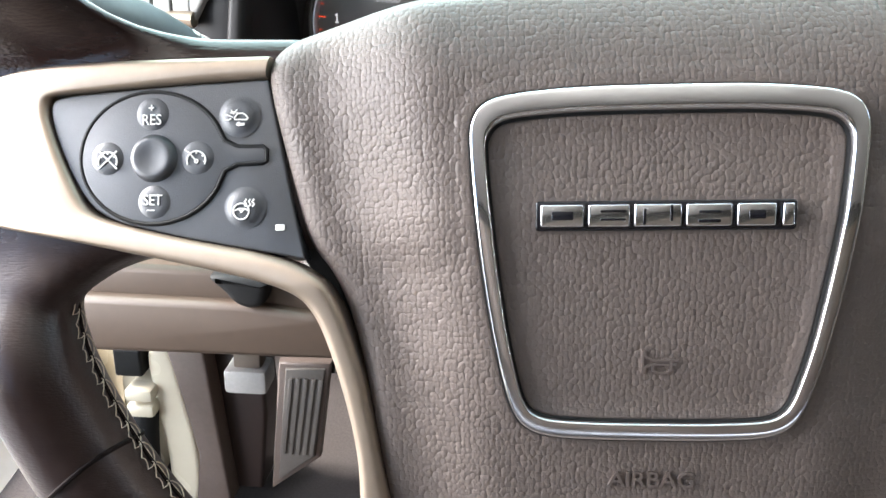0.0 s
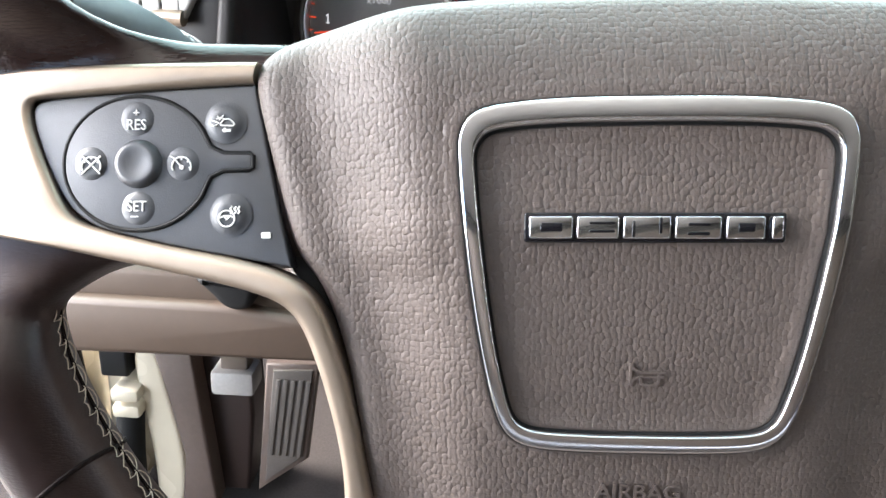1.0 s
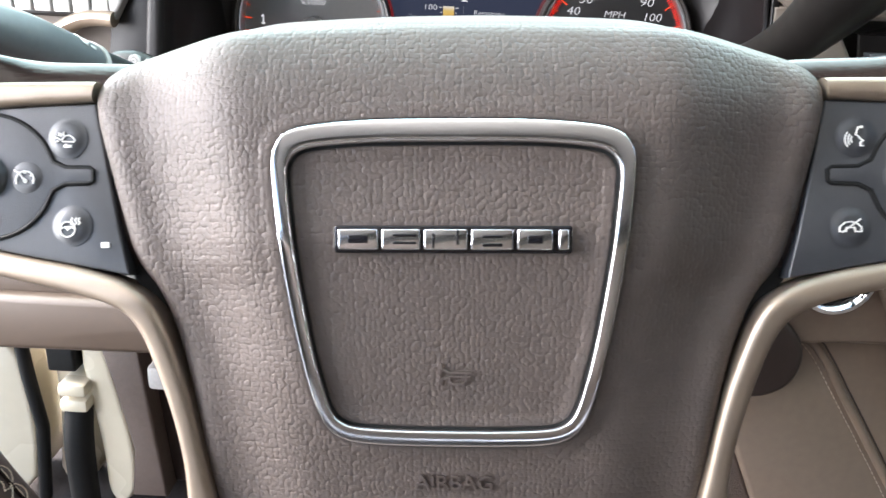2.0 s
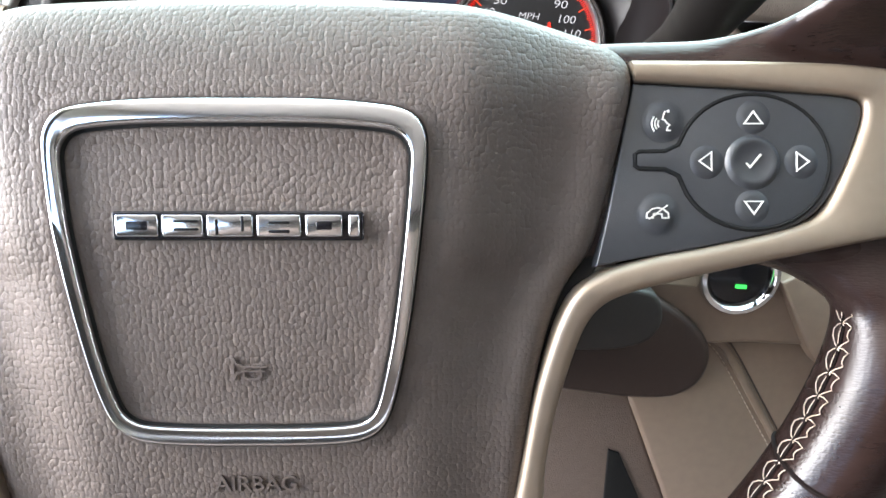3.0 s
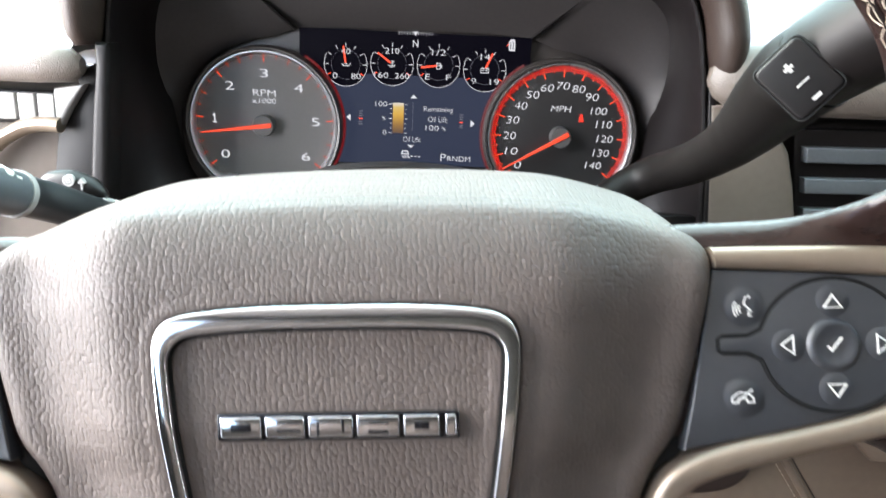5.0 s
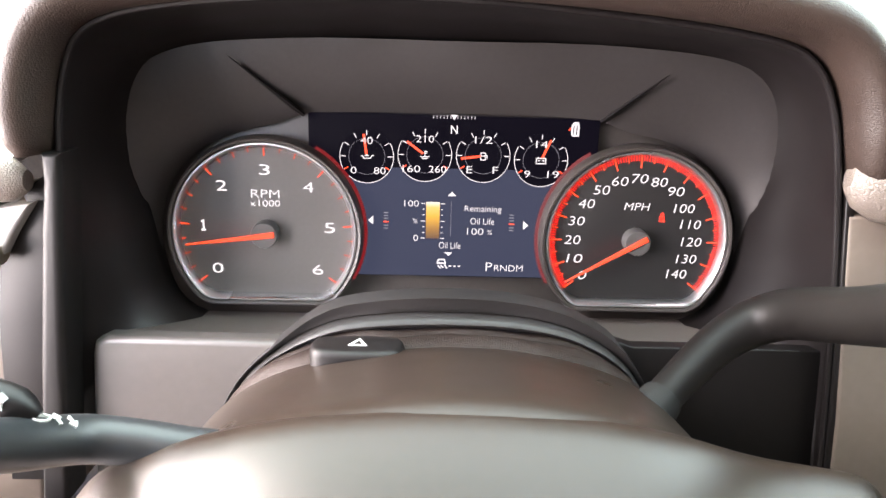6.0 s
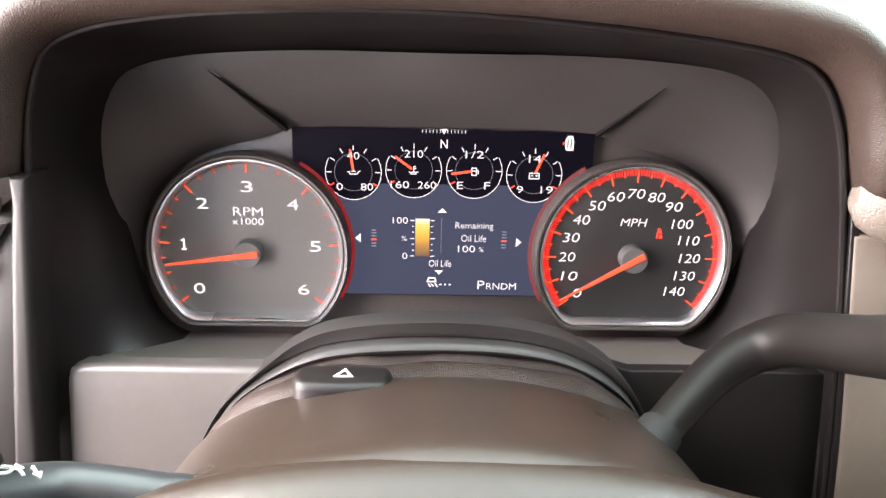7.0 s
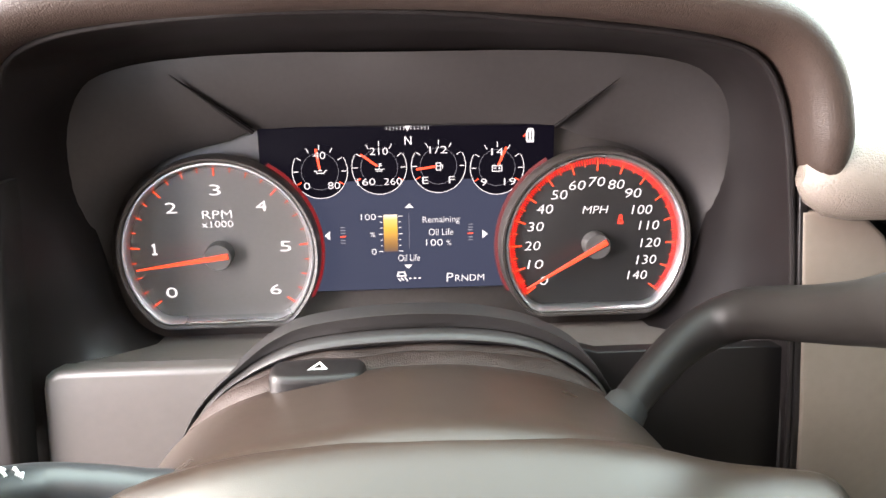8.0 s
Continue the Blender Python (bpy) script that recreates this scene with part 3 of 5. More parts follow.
PANEL = [(98.2, 20.7), (120, 19.7), (140, 18.4), (154.4, 17.3), (157.3, 15.4), (157.1, 11), (153.5, 0.6), (147.5, -10.8), (140.1, -16.1), (132, -18.2), (118.1, -21.2), (103, -23.8), (88.1, -26.5), (91, -14), (94.6, 4)]


def trim_front(x, z):
    """The metal's front: flat round the switches, bending back with the lower arm and at the rim."""
    ax = abs(x) * 1000
    return (-0.8 + 3.0 * smooth01(152, 186, ax) + max(0.0, -33 - z * 1000) * 0.24) / 1000


def keyhole(sg):
    """The disc with its tongue towards the hub."""
    arc = [(128.8 + 19.6 * math.cos(radians(a)), 0.4 + 17.4 * math.sin(radians(a))) for a in range(-152, 153, 8)]
    tongue = [(109.5, 4.6), (106.0, 3.0), (99.4, 2.9), (98.4, 2.2), (98.4, -0.7), (99.4, -1.3), (106.0, -1.5), (109.5, -3.2)]
    return [(sg * x, z) for x, z in mm(arc + tongue)]


def run_along(pieces, counts):
    """One smooth chain through pieces that share their ends."""
    out = []
    for piece, n in zip(pieces, counts):
        out += interp_chain(round_loop(mm(piece), 2, closed=False), n + 1)[:-1]
    return out + [Vector(mm(pieces[-1])[-1])]


def soften(points, rounds):
    for _ in range(rounds):
        points = [points[0]] + [a * 0.25 + b * 0.5 + c * 0.25 for a, b, c in zip(points[:-2], points[1:-1], points[2:])] + [points[-1]]
    return points


def build_trim(sg):
    counts = (18, 10, 12, 10, 12, 8, 12, 8, 6)
    outer, inner = soften(run_along(TRIM_OUT, counts), 4), soften(run_along(TRIM_IN, counts), 2)
    rows = []
    for o, i in zip(outer, inner):
        wide = (o - i).length
        edge = min(0.0022, wide * 0.32)
        us = [0, 0.06, 0.2, 0.45, 0.75, 1.0]
        ds = [edge * u for u in us] + [edge + (wide - 2 * edge) * u for u in (0.2, 0.4, 0.6, 0.8)] + [wide - edge * u for u in reversed(us)]
        row = [(sg * o.x, trim_front(*o) + 0.011, o.y)]
        for d in ds:
            q = o.lerp(i, d / wide)
            near = min(1.0, min(d, wide - d) / edge)
            roll = edge * 0.8 * (1 - math.sqrt(max(0.0, 1 - (1 - near) ** 2)))
            row.append((sg * q.x, trim_front(*q) + roll + 0.0006 * (2 * d / wide - 1) ** 2, q.y))
        row.append((sg * i.x, trim_front(*i) + 0.011, i.y))
        rows.append(row)
    bm = bmesh.new()
    vs = bridge(bm, rows, closed=False)
    bm.faces.new(vs[0])
    bm.faces.new(vs[-1])
    return bm


def bump_button(x, z, r, high, dish=0.0):
    prof = [(r * 1.28, 0.0), (r * 1.12, -high * 0.10), (r * 0.95, -high * 0.42), (r * 0.75, -high * 0.80), (r * 0.5, -high * 0.97 + dish * 0.4), (r * 0.25, -high + dish * 0.8), (0.0002, -high + dish)]
    return lathe(prof, 32, (x, 0, z))


FACE = 0.0016
for sg in (1, -1):
    trim = part("spoke_trim", build_trim(sg), SATIN, wheel, "satin champagne metal spoke trim", angle=50)
    panel = part("switch_panel", slab([(sg * x, z) for x, z in round_loop(mm(PANEL[:13]), 2, closed=False) + [Vector(p) for p in mm(PANEL[13:])]], FACE, 0.008, 0.0007), SLATE, wheel, "slate grey plastic switch panel")
    # black sheet stands in for the shade between pad and trim
    gap = [(sg * x, z) for x, z in mm([(99.6, 27), (98.6, 20), (95.2, 4), (91.5, -14), (89.5, -27), (85, -33), (81, -39.5), (77.5, -47), (72.5, -64), (66.8, -86), (64, -112), (52, -112), (60, -60), (60, 27)])]
    part("gap_shade_sheet", slab(gap, lambda x, z: 0.0075 + max(0.0, -33 - z * 1000) * 0.00024, 0.012, 0.0004), RUBBER, wheel)
    hole = keyhole(sg)
    part("rocker", slab(hole, FACE - 0.0006, 0.003, 0.0008), SLATE, panel, "raised round rocker plate")
    part("groove", tube([(x, FACE - 0.00012, z) for x, z in hole], 0.00065, 8, closed=True), RUBBER, panel)
    spots = {"up": (128.8, 11.9, 4.6), "down": (128.2, -11.3, 4.6), "out": (141.0, 0.3, 4.6), "in": (116.6, 0.2, 4.6), "top": (105.6, 10.9, 4.6), "low": (104.0, -13.0, 4.6)}
    for x, z, r in spots.values():
        b = bump_button(sg * x / 1000, z / 1000, r * 0.94 / 1000, 0.0010, 0.00025)
        bmesh.ops.translate(b, verts=b.verts, vec=(0, FACE - 0.0003, 0))
        part("button", b, SLATE, panel)
    mid = lathe([(0.0074, 0.0), (0.0069, -0.0005), (0.0062, -0.0012), (0.0054, -0.0014), (0.0046, -0.0011), (0.0025, -0.0007), (0.0002, -0.0006)] if sg > 0 else [(0.0065, 0.0), (0.0060, -0.0011), (0.0053, -0.0020), (0.0044, -0.0022), (0.0031, -0.0018), (0.0002, -0.0016)], 36, (sg * 0.1284, FACE - 0.0003, 0.0002))
    part("centre_button", mid, SLATE, panel)

ICON_Y = FACE - 0.00150


def icon(name, lines, cx, cz, width=0.00045, label=""):
    return part(name, strokes([[(cx + x * 0.00086, cz + z * 0.00086) for x, z in l] for l in lines], width * 0.78, ICON_Y, 0.0004), ICON, wheel, label or "white printed symbol")


tri_up = [(-2.7, -1.7), (2.7, -1.7), (0, 2.0), (-2.7, -1.7)]
icon("arrow_symbol", [tri_up], 0.1285, 0.0115)
icon("arrow_symbol", [[(x, -z) for x, z in tri_up]], 0.1284, -0.0114)
icon("arrow_symbol", [[(z, x) for x, z in tri_up]], 0.1410, 0.0003)
icon("arrow_symbol", [[(-z, x) for x, z in tri_up]], 0.1162, 0.0004)
icon("tick_symbol", [[(-2.2, -0.4), (-1.0, -1.7), (2.3, 2.1)]], 0.1284, 0.0003, 0.0006)
icon("voice_symbol", [[(1.0, 2.9), (0.2, 0.4), (0.9, 0.1), (1.6, -0.8), (2.4, -1.4), (1.7, -1.9), (1.5, -2.9), (2.6, -3.0)], circle(1.9, 2.8, 0.25, 8), circle(0.4, -1.0, 1.6, 10, 140, 220), circle(0.4, -1.0, 2.5, 10, 140, 220), circle(0.4, -1.0, 3.4, 10, 140, 220)], 0.1050, 0.0108, 0.0004)
icon("phone_symbol", [[(-3.3, -1.6), (-3.2, -0.2), (-1.6, 1.1), (0, 1.4), (1.6, 1.1), (3.2, -0.2), (3.3, -1.6), (1.4, -1.6), (1.2, -0.4), (-1.2, -0.4), (-1.4, -1.6), (-3.3, -1.6)], [(-2.6, -2.0), (3.0, 2.2)]], 0.1037, -0.0128, 0.00042)
arc = circle(0, -0.6, 2.9, 16, -25, 205)
icon("cruise_cancel_symbol", [arc, [(-2.9, -2.9), (2.9, 2.6)], [(-2.9, 2.6), (2.9, -2.9)], [(0, 1.5), (0, 2.3)], [(-1.8, 0.5), (-2.3, 1.2)], [(1.8, 0.5), (2.3, 1.2)]], -0.1406, 0.0000)
icon("cruise_symbol", [arc, [(-0.1, -0.7), (-2.2, 1.8), (-3.6, 2.7)], circle(0, -0.8, 0.5, 8), [(0, 1.4), (0, 2.0)], [(1.7, 0.7), (2.1, 1.1)], [(2.2, -0.9), (2.8, -0.9)]], -0.1167, -0.0001)
icon("collision_symbol", [[(-0.6, -0.4), (0.4, 0.9), (2.0, 1.0), (3.1, 0.2), (3.6, -0.5), (3.2, -1.0), (-0.4, -0.9), (-0.6, -0.4)], [(-3.5, 0.7), (-2.0, 0.2), (-1.0, -0.3)], [(-3.4, -0.9), (-2.4, -1.1), (-1.6, -0.6)], [(-1.6, 2.0), (-0.9, 0.8), (0.3, 2.2)], [(-2.0, 1.0), (-0.6, 1.4), (0.6, 1.0)], [(0.0, -2.4), (1.0, -1.7)], [(0.0, -2.4), (1.0, -3.0)], [(0.2, -2.2), (2.6, -2.2)], [(0.2, -2.6), (2.6, -2.6)]], -0.1061, 0.0107, 0.0004)
icon("heated_wheel_symbol", [circle(-0.6, -0.8, 2.4, 24), [(-2.6, -0.6), (-1.2, 0.0), (0.6, 0.0), (1.6, -0.6)], [(-1.4, -0.1), (-0.6, -1.0), (0.4, -0.1)]] + [[(x - 0.3, 0.6), (x + 0.3, 1.3), (x - 0.3, 2.1), (x + 0.3, 2.9)] for x in (0.8, 2.0, 3.1)], -0.1042, -0.0133, 0.00045)
part("res_lettering", words("RES", -0.1287, 0.0103, 0.0050, 0.0028, ICON_Y, 0.0004), ICON, wheel, "white RES lettering")
icon("plus_symbol", [[(-0.9, 0), (0.9, 0)], [(0, -0.9), (0, 0.9)]], -0.1288, 0.0134, 0.00035)
part("set_lettering", words("SET", -0.1283, -0.0108, 0.0050, 0.0028, ICON_Y, 0.0004), ICON, wheel, "white SET lettering")
icon("minus_symbol", [[(-1.2, 0), (1.2, 0)]], -0.1288, -0.0135, 0.00035)
part("indicator", slab(rrect(-96.0, -93.5, -19.0, -17.4, 0.3), FACE - 0.0003, 0.001, 0.0001), ICON, wheel, "small white indicator window")


# ---- instrument cluster ----
def chain(points, n, rounds=3):
    return interp_chain(round_loop(mm(points), rounds, closed=False), n)


cluster = thing("instrument_cluster", "instrument cluster with two lit dials and a blue driver display", "instrument cluster", CAR)
DY = 0.469
TACH, SPEED = Vector((-0.1212, 1.0504)), Vector((0.1331, 1.0503))

# back plate, bowl and lower surround
part("back_plate", box(-0.222, 0.236, DY + 0.010, DY + 0.016, 0.955, 1.185, 0.002), HOUSING, cluster)
REAR = [(-140, 984), (-170, 988), (-188, 1002), (-195, 1028), (-198, 1064), (-203, 1115), (-196, 1148), (-175, 1168), (-77, 1176), (5, 1178), (109, 1175), (180, 1168), (207, 1154), (216, 1126), (209, 1070), (206, 1034), (199, 1006), (182, 990), (150, 984)]
MIDR = [(-168, 982), (-194, 988), (-208, 1004), (-212, 1030), (-213, 1064), (-211, 1120), (-203, 1156), (-182, 1180), (-100, 1190), (0, 1193), (100, 1189), (180, 1181), (208, 1164), (219, 1130), (221, 1070), (220, 1036), (214, 1008), (202, 990), (176, 982)]
LIP = [(-235, 905), (-228, 990), (-219, 1067), (-215, 1126), (-210, 1158), (-197, 1188), (-120, 1200), (-3, 1203), (100, 1195), (176, 1186), (202, 1174), (215, 1146), (222, 1112), (232, 1040), (243, 905)]


def build_bowl():
    bm = bmesh.new()
    rings = []
    for loop, y in ((REAR, DY + 0.008), (REAR, DY - 0.006), (MIDR, DY - 0.030), (LIP, 0.392), (LIP, 0.384)):
        rings.append([(p.x, y, p.y) for p in chain(loop, 90)])
    bridge(bm, rings, closed=False)
    back = [[(p.x * 1.03, y, 1.04 + (p.y - 1.04) * 1.05) for p in chain(LIP, 90)] for y in (0.384, 0.42, 0.49)]
    bridge(bm, back, closed=False)
    return bm


part("hood", build_bowl(), HOODBROWN, cluster, "black plastic cluster hood")

# shaped shroud above the display, with creases down to its corners
def build_shroud():
    bm = bmesh.new()
    low = chain([(-196, 1000), (-195, 1050), (-190, 1074), (-178, 1095), (-158, 1111), (-134, 1120), (-112, 1124), (-94, 1133), (5, 1134), (104, 1133), (120, 1124), (146, 1120), (170, 1111), (189, 1095), (202, 1073), (206, 1048), (207, 1000)], 90, 2)
    high = chain([(-214, 1000), (-214, 1050), (-214, 1090), (-211, 1120), (-201, 1152), (-176, 1174), (-90, 1181), (5, 1180), (100, 1181), (186, 1174), (211, 1156), (222, 1124), (224, 1090), (225, 1050), (226, 1000)], 90, 2)
    rings = []
    for u in (0, 0.15, 0.4, 0.7, 0.9, 1.0):
        rings.append([(a.x + (b.x - a.x) * u, DY + 0.004 - 0.022 * math.sin(u * math.pi / 2), a.y + (b.y - a.y) * u) for a, b in zip(low, high)])
    bridge(bm, rings, closed=False)
    return bm


part("lip_edge", tube([(p.x, 0.3835, p.y) for p in chain(LIP, 120)], 0.0020, 8), HOODBROWN, cluster, "charcoal hood edge")
part("upper_shroud", build_shroud(), SHROUD, cluster, "dark grey plastic shroud above the display")
for sx, x0, z0, x1, z1 in ((1, -94, 1131, -137, 1168), (1, 104, 1131, 140, 1163)):
    a, b = Vector((x0, z0)) / 1000, Vector((x1, z1)) / 1000
    part("crease", tube([(a.x + (b.x - a.x) * u, DY - 0.002 - 0.019 * u, a.y + (b.y - a.y) * u) for u in (0, 0.25, 0.5, 0.75, 1)], [0.0034, 0.003, 0.0024, 0.0015, 0.0005], 8, flat=0.5), HOODBLACK, cluster)

TOPLINE = [(-208, 1000), (-200, 1002), (-104, 1001), (-97, 1002), (-86, 1008), (-72, 1016), (-42, 1025), (4, 1029), (57, 1025), (78, 1019), (92, 1013), (108, 1004), (118, 1001), (200, 1001), (240, 1000)]
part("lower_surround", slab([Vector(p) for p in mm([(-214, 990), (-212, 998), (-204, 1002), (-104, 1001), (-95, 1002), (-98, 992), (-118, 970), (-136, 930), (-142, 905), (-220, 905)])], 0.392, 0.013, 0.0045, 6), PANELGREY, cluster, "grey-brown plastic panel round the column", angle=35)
# same plastic as the left half; its shade is put into the colour
part("lower_surround", slab([Vector(p) for p in mm([p for p in TOPLINE if p[0] >= 4] + [(246, 905), (143, 905), (134, 955), (119, 984), (100, 999), (65, 1010), (4, 1017)])], 0.3935, 0.010, 0.0012, 3), HOODBLACK, cluster, "right half of the column panel, blackened for shade", angle=35)


def build_ledge():
    bm = bmesh.new()
    front = interp_chain(mm(TOPLINE), 80)
    rows = [[(p.x, 0.400, p.y - 0.0012) for p in front]]
    for y, u in ((0.408, 0.22), (0.420, 0.55), (0.436, 0.82), (0.455, 0.95), (0.476, 1.0)):
        rows.append([(p.x, y, p.y - 0.0012 + (0.990 - p.y) * u) for p in front])
    bridge(bm, rows, closed=False)
    return bm


part("ledge", build_ledge(), LEDGEGREY, cluster, "grey-brown ledge below the dials", angle=60)
OUTER = [(-150, 905), (-146, 935), (-129, 972), (-115, 989), (-101, 1001), (-89, 1012), (-77, 1021), (-57.4, 1029.6), (-9, 1034.6), (39, 1033), (72, 1026), (93, 1015.5), (107, 1006), (123, 985), (139, 950), (150, 905)]
INNER = [(-142, 905), (-138, 935), (-123, 972.5), (-110.5, 986.4), (-97, 996.4), (-73.6, 1007.4), (-51, 1012.4), (-9, 1015), (39.7, 1014.3), (72.6, 1009.4), (93.4, 1000.4), (107.6, 991), (118, 981), (133, 953), (142, 905)]


def build_arch_band():
    bm = bmesh.new()
    o, i = chain(OUTER, 70), chain(INNER, 70)
    bridge(bm, [[(a.x + (b.x - a.x) * u, y, a.y + (b.y - a.y) * u) for a, b in zip(o, i)] for u, y in ((0, 0.403), (0.01, 0.389), (0.05, 0.3862), (0.15, 0.3870), (0.35, 0.3890), (0.55, 0.3900), (0.60, 0.3920), (0.64, 0.3860), (0.72, 0.3830), (0.83, 0.3820), (0.93, 0.3830), (1.0, 0.387), (1.0, 0.407))], closed=False)
    return bm


part("arch_band", build_arch_band(), ARCHBLACK, cluster, "dark satin arch over the column", angle=50)
part("arch_trim", tube([(p.x, 0.3875, p.y - 0.0008) for p in chain(INNER, 70)], 0.0016, 10), BLACKGLOSS, cluster, "gloss black arch trim")
part("side_strip", slab(mm([(-221.5, 1116), (-211, 1116), (-211.5, 1100), (-214.5, 1069), (-222, 990), (-229, 900), (-245, 900), (-236, 990), (-226.5, 1069), (-222, 1100)]), 0.373, 0.025, 0.0045, 5), HOODLIP, cluster, "grey plastic edge of the hood")
part("side_strip", slab(mm([(226, 1108), (231, 1108), (240, 1040), (248, 960), (252, 900), (244, 900), (240, 960), (233, 1040)]), 0.380, 0.02, 0.0015), HOODBLACK, cluster, "black edge strip")


def dial_loop(c, r, drop, n=72):
    """A circle cut straight below, with rounded corners."""
    loop = []
    a0 = math.degrees(math.asin(-drop / r))
    corner = 8
    for k in range(n + 1):
        a = radians(a0 + corner * 0.6 + (180 - 2 * a0 - 1.2 * corner) * k / n)
        loop.append(Vector((c.x + r * math.cos(a), c.y + r * math.sin(a))))
    left = loop[-1]
    right = loop[0]
    zb = c.y - drop
    for u in (0.25, 0.5, 0.75, 1.0):
        loop.append(Vector((left.x + (right.x - left.x) * 0.10 * u, left.y + (zb - left.y) * math.sin(u * math.pi / 2))))
    for u in (1.0, 0.75, 0.5, 0.25):
        loop.append(Vector((right.x + (left.x - right.x) * 0.10 * u, right.y + (zb - right.y) * math.sin(u * math.pi / 2))))
    return loop


def build_bezel(c, profile):
    bm = bmesh.new()
    bridge(bm, [[(p.x, y, p.y) for p in dial_loop(c, 0.0592 + d, 0.0438 + d)] for d, y in profile])
    return bm


def on_dial(c, r, deg):
    return Vector((c.x + r * math.cos(radians(deg)), c.y + r * math.sin(radians(deg))))


def tick_marks(c, items, front, material, parent):
    for deg, r0, r1, w in items:
        part("tick", strokes([[on_dial(c, r0, deg), on_dial(c, r1, deg)]], w, front, 0.0003), material, parent)


def needle(c, deg, length, hub, parent):
    a = radians(deg)
    d, n = Vector((math.cos(a), math.sin(a))), Vector((-math.sin(a), math.cos(a)))
    pts = [c + d * length + n * 0.0004, c + d * length - n * 0.0004, c - d * 0.007 - n * 0.0019, c - d * 0.007 + n * 0.0019]
    part("needle", slab(pts, DY - 0.0135, 0.0016, 0.0004), ORANGE, parent, "lit orange-red needle")
    part("needle_hub", lathe([(hub * 1.02, 0.010), (hub, 0.0), (hub * 0.95, -0.0008), (0.0003, -0.0008)], 36, (c.x, DY - 0.0115, c.y)), HUBGREY, parent, "grey needle hub")


def dial(name, c, label, face):
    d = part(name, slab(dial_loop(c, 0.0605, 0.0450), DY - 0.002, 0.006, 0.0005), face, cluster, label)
    part("bezel_ring", build_bezel(c, [(-0.0004, DY), (-0.0004, DY - 0.0030), (0.0003, DY - 0.0050), (0.0010, DY - 0.0072), (0.0020, DY - 0.0085), (0.0030, DY - 0.0085), (0.0037, DY - 0.0065), (0.0038, DY)]), RINGCHROME, d, "chrome dial ring")
    part("bezel_surround", build_bezel(c, [(0.0032, DY - 0.0070), (0.0042, DY - 0.0095), (0.0058, DY - 0.0100), (0.0070, DY - 0.0080), (0.0076, DY + 0.002)]), HOUSING, d, "dark dial surround")
    return d


tach = dial("tachometer", TACH, "tachometer face greyed for a window reflection, white numerals, orange ticks", TACHFACE)
F = DY - 0.0024
items = []
for k in range(25):
    deg = 217 - 254 * k / 24
    big = k % 4 == 0
    items.append((deg, 0.0528 if big else 0.0548 if k % 2 == 0 else 0.0558, 0.0588, 0.00085 if big else 0.00055))
    if big:
        v = k // 4
        p = on_dial(TACH, 0.0435, deg)
        if v == 1:
            part("numeral", strokes([[(p.x - 0.0012, p.y + 0.0026), (p.x + 0.0004, p.y + 0.0036), (p.x + 0.0004, p.y - 0.0030)], [(p.x - 0.0013, p.y - 0.0030), (p.x + 0.0021, p.y - 0.0030)]], 0.0011, F, 0.0002), WHITE, tach)
        else:
            part("numeral", words(str(v), p.x, p.y, 0.0074, 0.0071, F, bold=-0.006), WHITE, tach)
tick_marks(TACH, items, F, ORANGE, tach)
part("lettering", words("RPM", TACH.x, TACH.y + 0.0270, 0.0192, 0.0056, F, bold=-0.010), WHITE, tach, "white RPM lettering")
part("lettering", words("x1000", TACH.x - 0.0003, TACH.y + 0.0205, 0.0205, 0.0046, F, bold=-0.006), WHITE, tach, "white x1000 lettering")
needle(TACH, 187.6, 0.0530, 0.0090, tach)

speedo = dial("speedometer", SPEED, "black speedometer face with white slanted numerals and red ticks", DIAL)
items, fines = [], []
for k in range(141):
    deg = 217 - 254 * k / 140
    if k % 10 == 0:
        items.append((deg, 0.0505, 0.0586, 0.0010))
    elif k % 5 == 0:
        items.append((deg, 0.0540, 0.0586, 0.0007))
    else:
        fines.append((deg, 0.0553, 0.0587, 0.00048))
    if k % 10 == 0:
        wide = 0.0142 if k >= 100 else 0.0112 if k else 0.0058
        p = on_dial(SPEED, 0.0432 if k < 100 else 0.0398, deg)
        part("numeral", words(str(k), p.x, p.y, wide, 0.0063, F, slant=0.12, bold=-0.010), WHITE, speedo)
tick_marks(SPEED, items, F, ORANGE, speedo)
tick_marks(SPEED, fines, F, DEEPRED, speedo)
part("lettering", words("MPH", SPEED.x - 0.0002, SPEED.y + 0.0238, 0.0178, 0.0052, F, slant=0.16, bold=-0.010), WHITE, speedo, "white MPH lettering")
needle(SPEED, 210.2, 0.0560, 0.0088, speedo)
bx, bz = SPEED.x + 0.0176, SPEED.y + 0.0165
part("belt_lamp", strokes([circle(bx, bz + 0.0022, 0.0010, 8), [(bx - 0.0016, bz - 0.0028), (bx - 0.0010, bz + 0.0006), (bx + 0.0012, bz + 0.0006), (bx + 0.0018, bz - 0.0028), (bx - 0.0016, bz - 0.0028)], [(bx - 0.0020, bz + 0.0004), (bx + 0.0022, bz - 0.0030)]], 0.0006, F), RED, speedo, "lit red seat belt lamp")

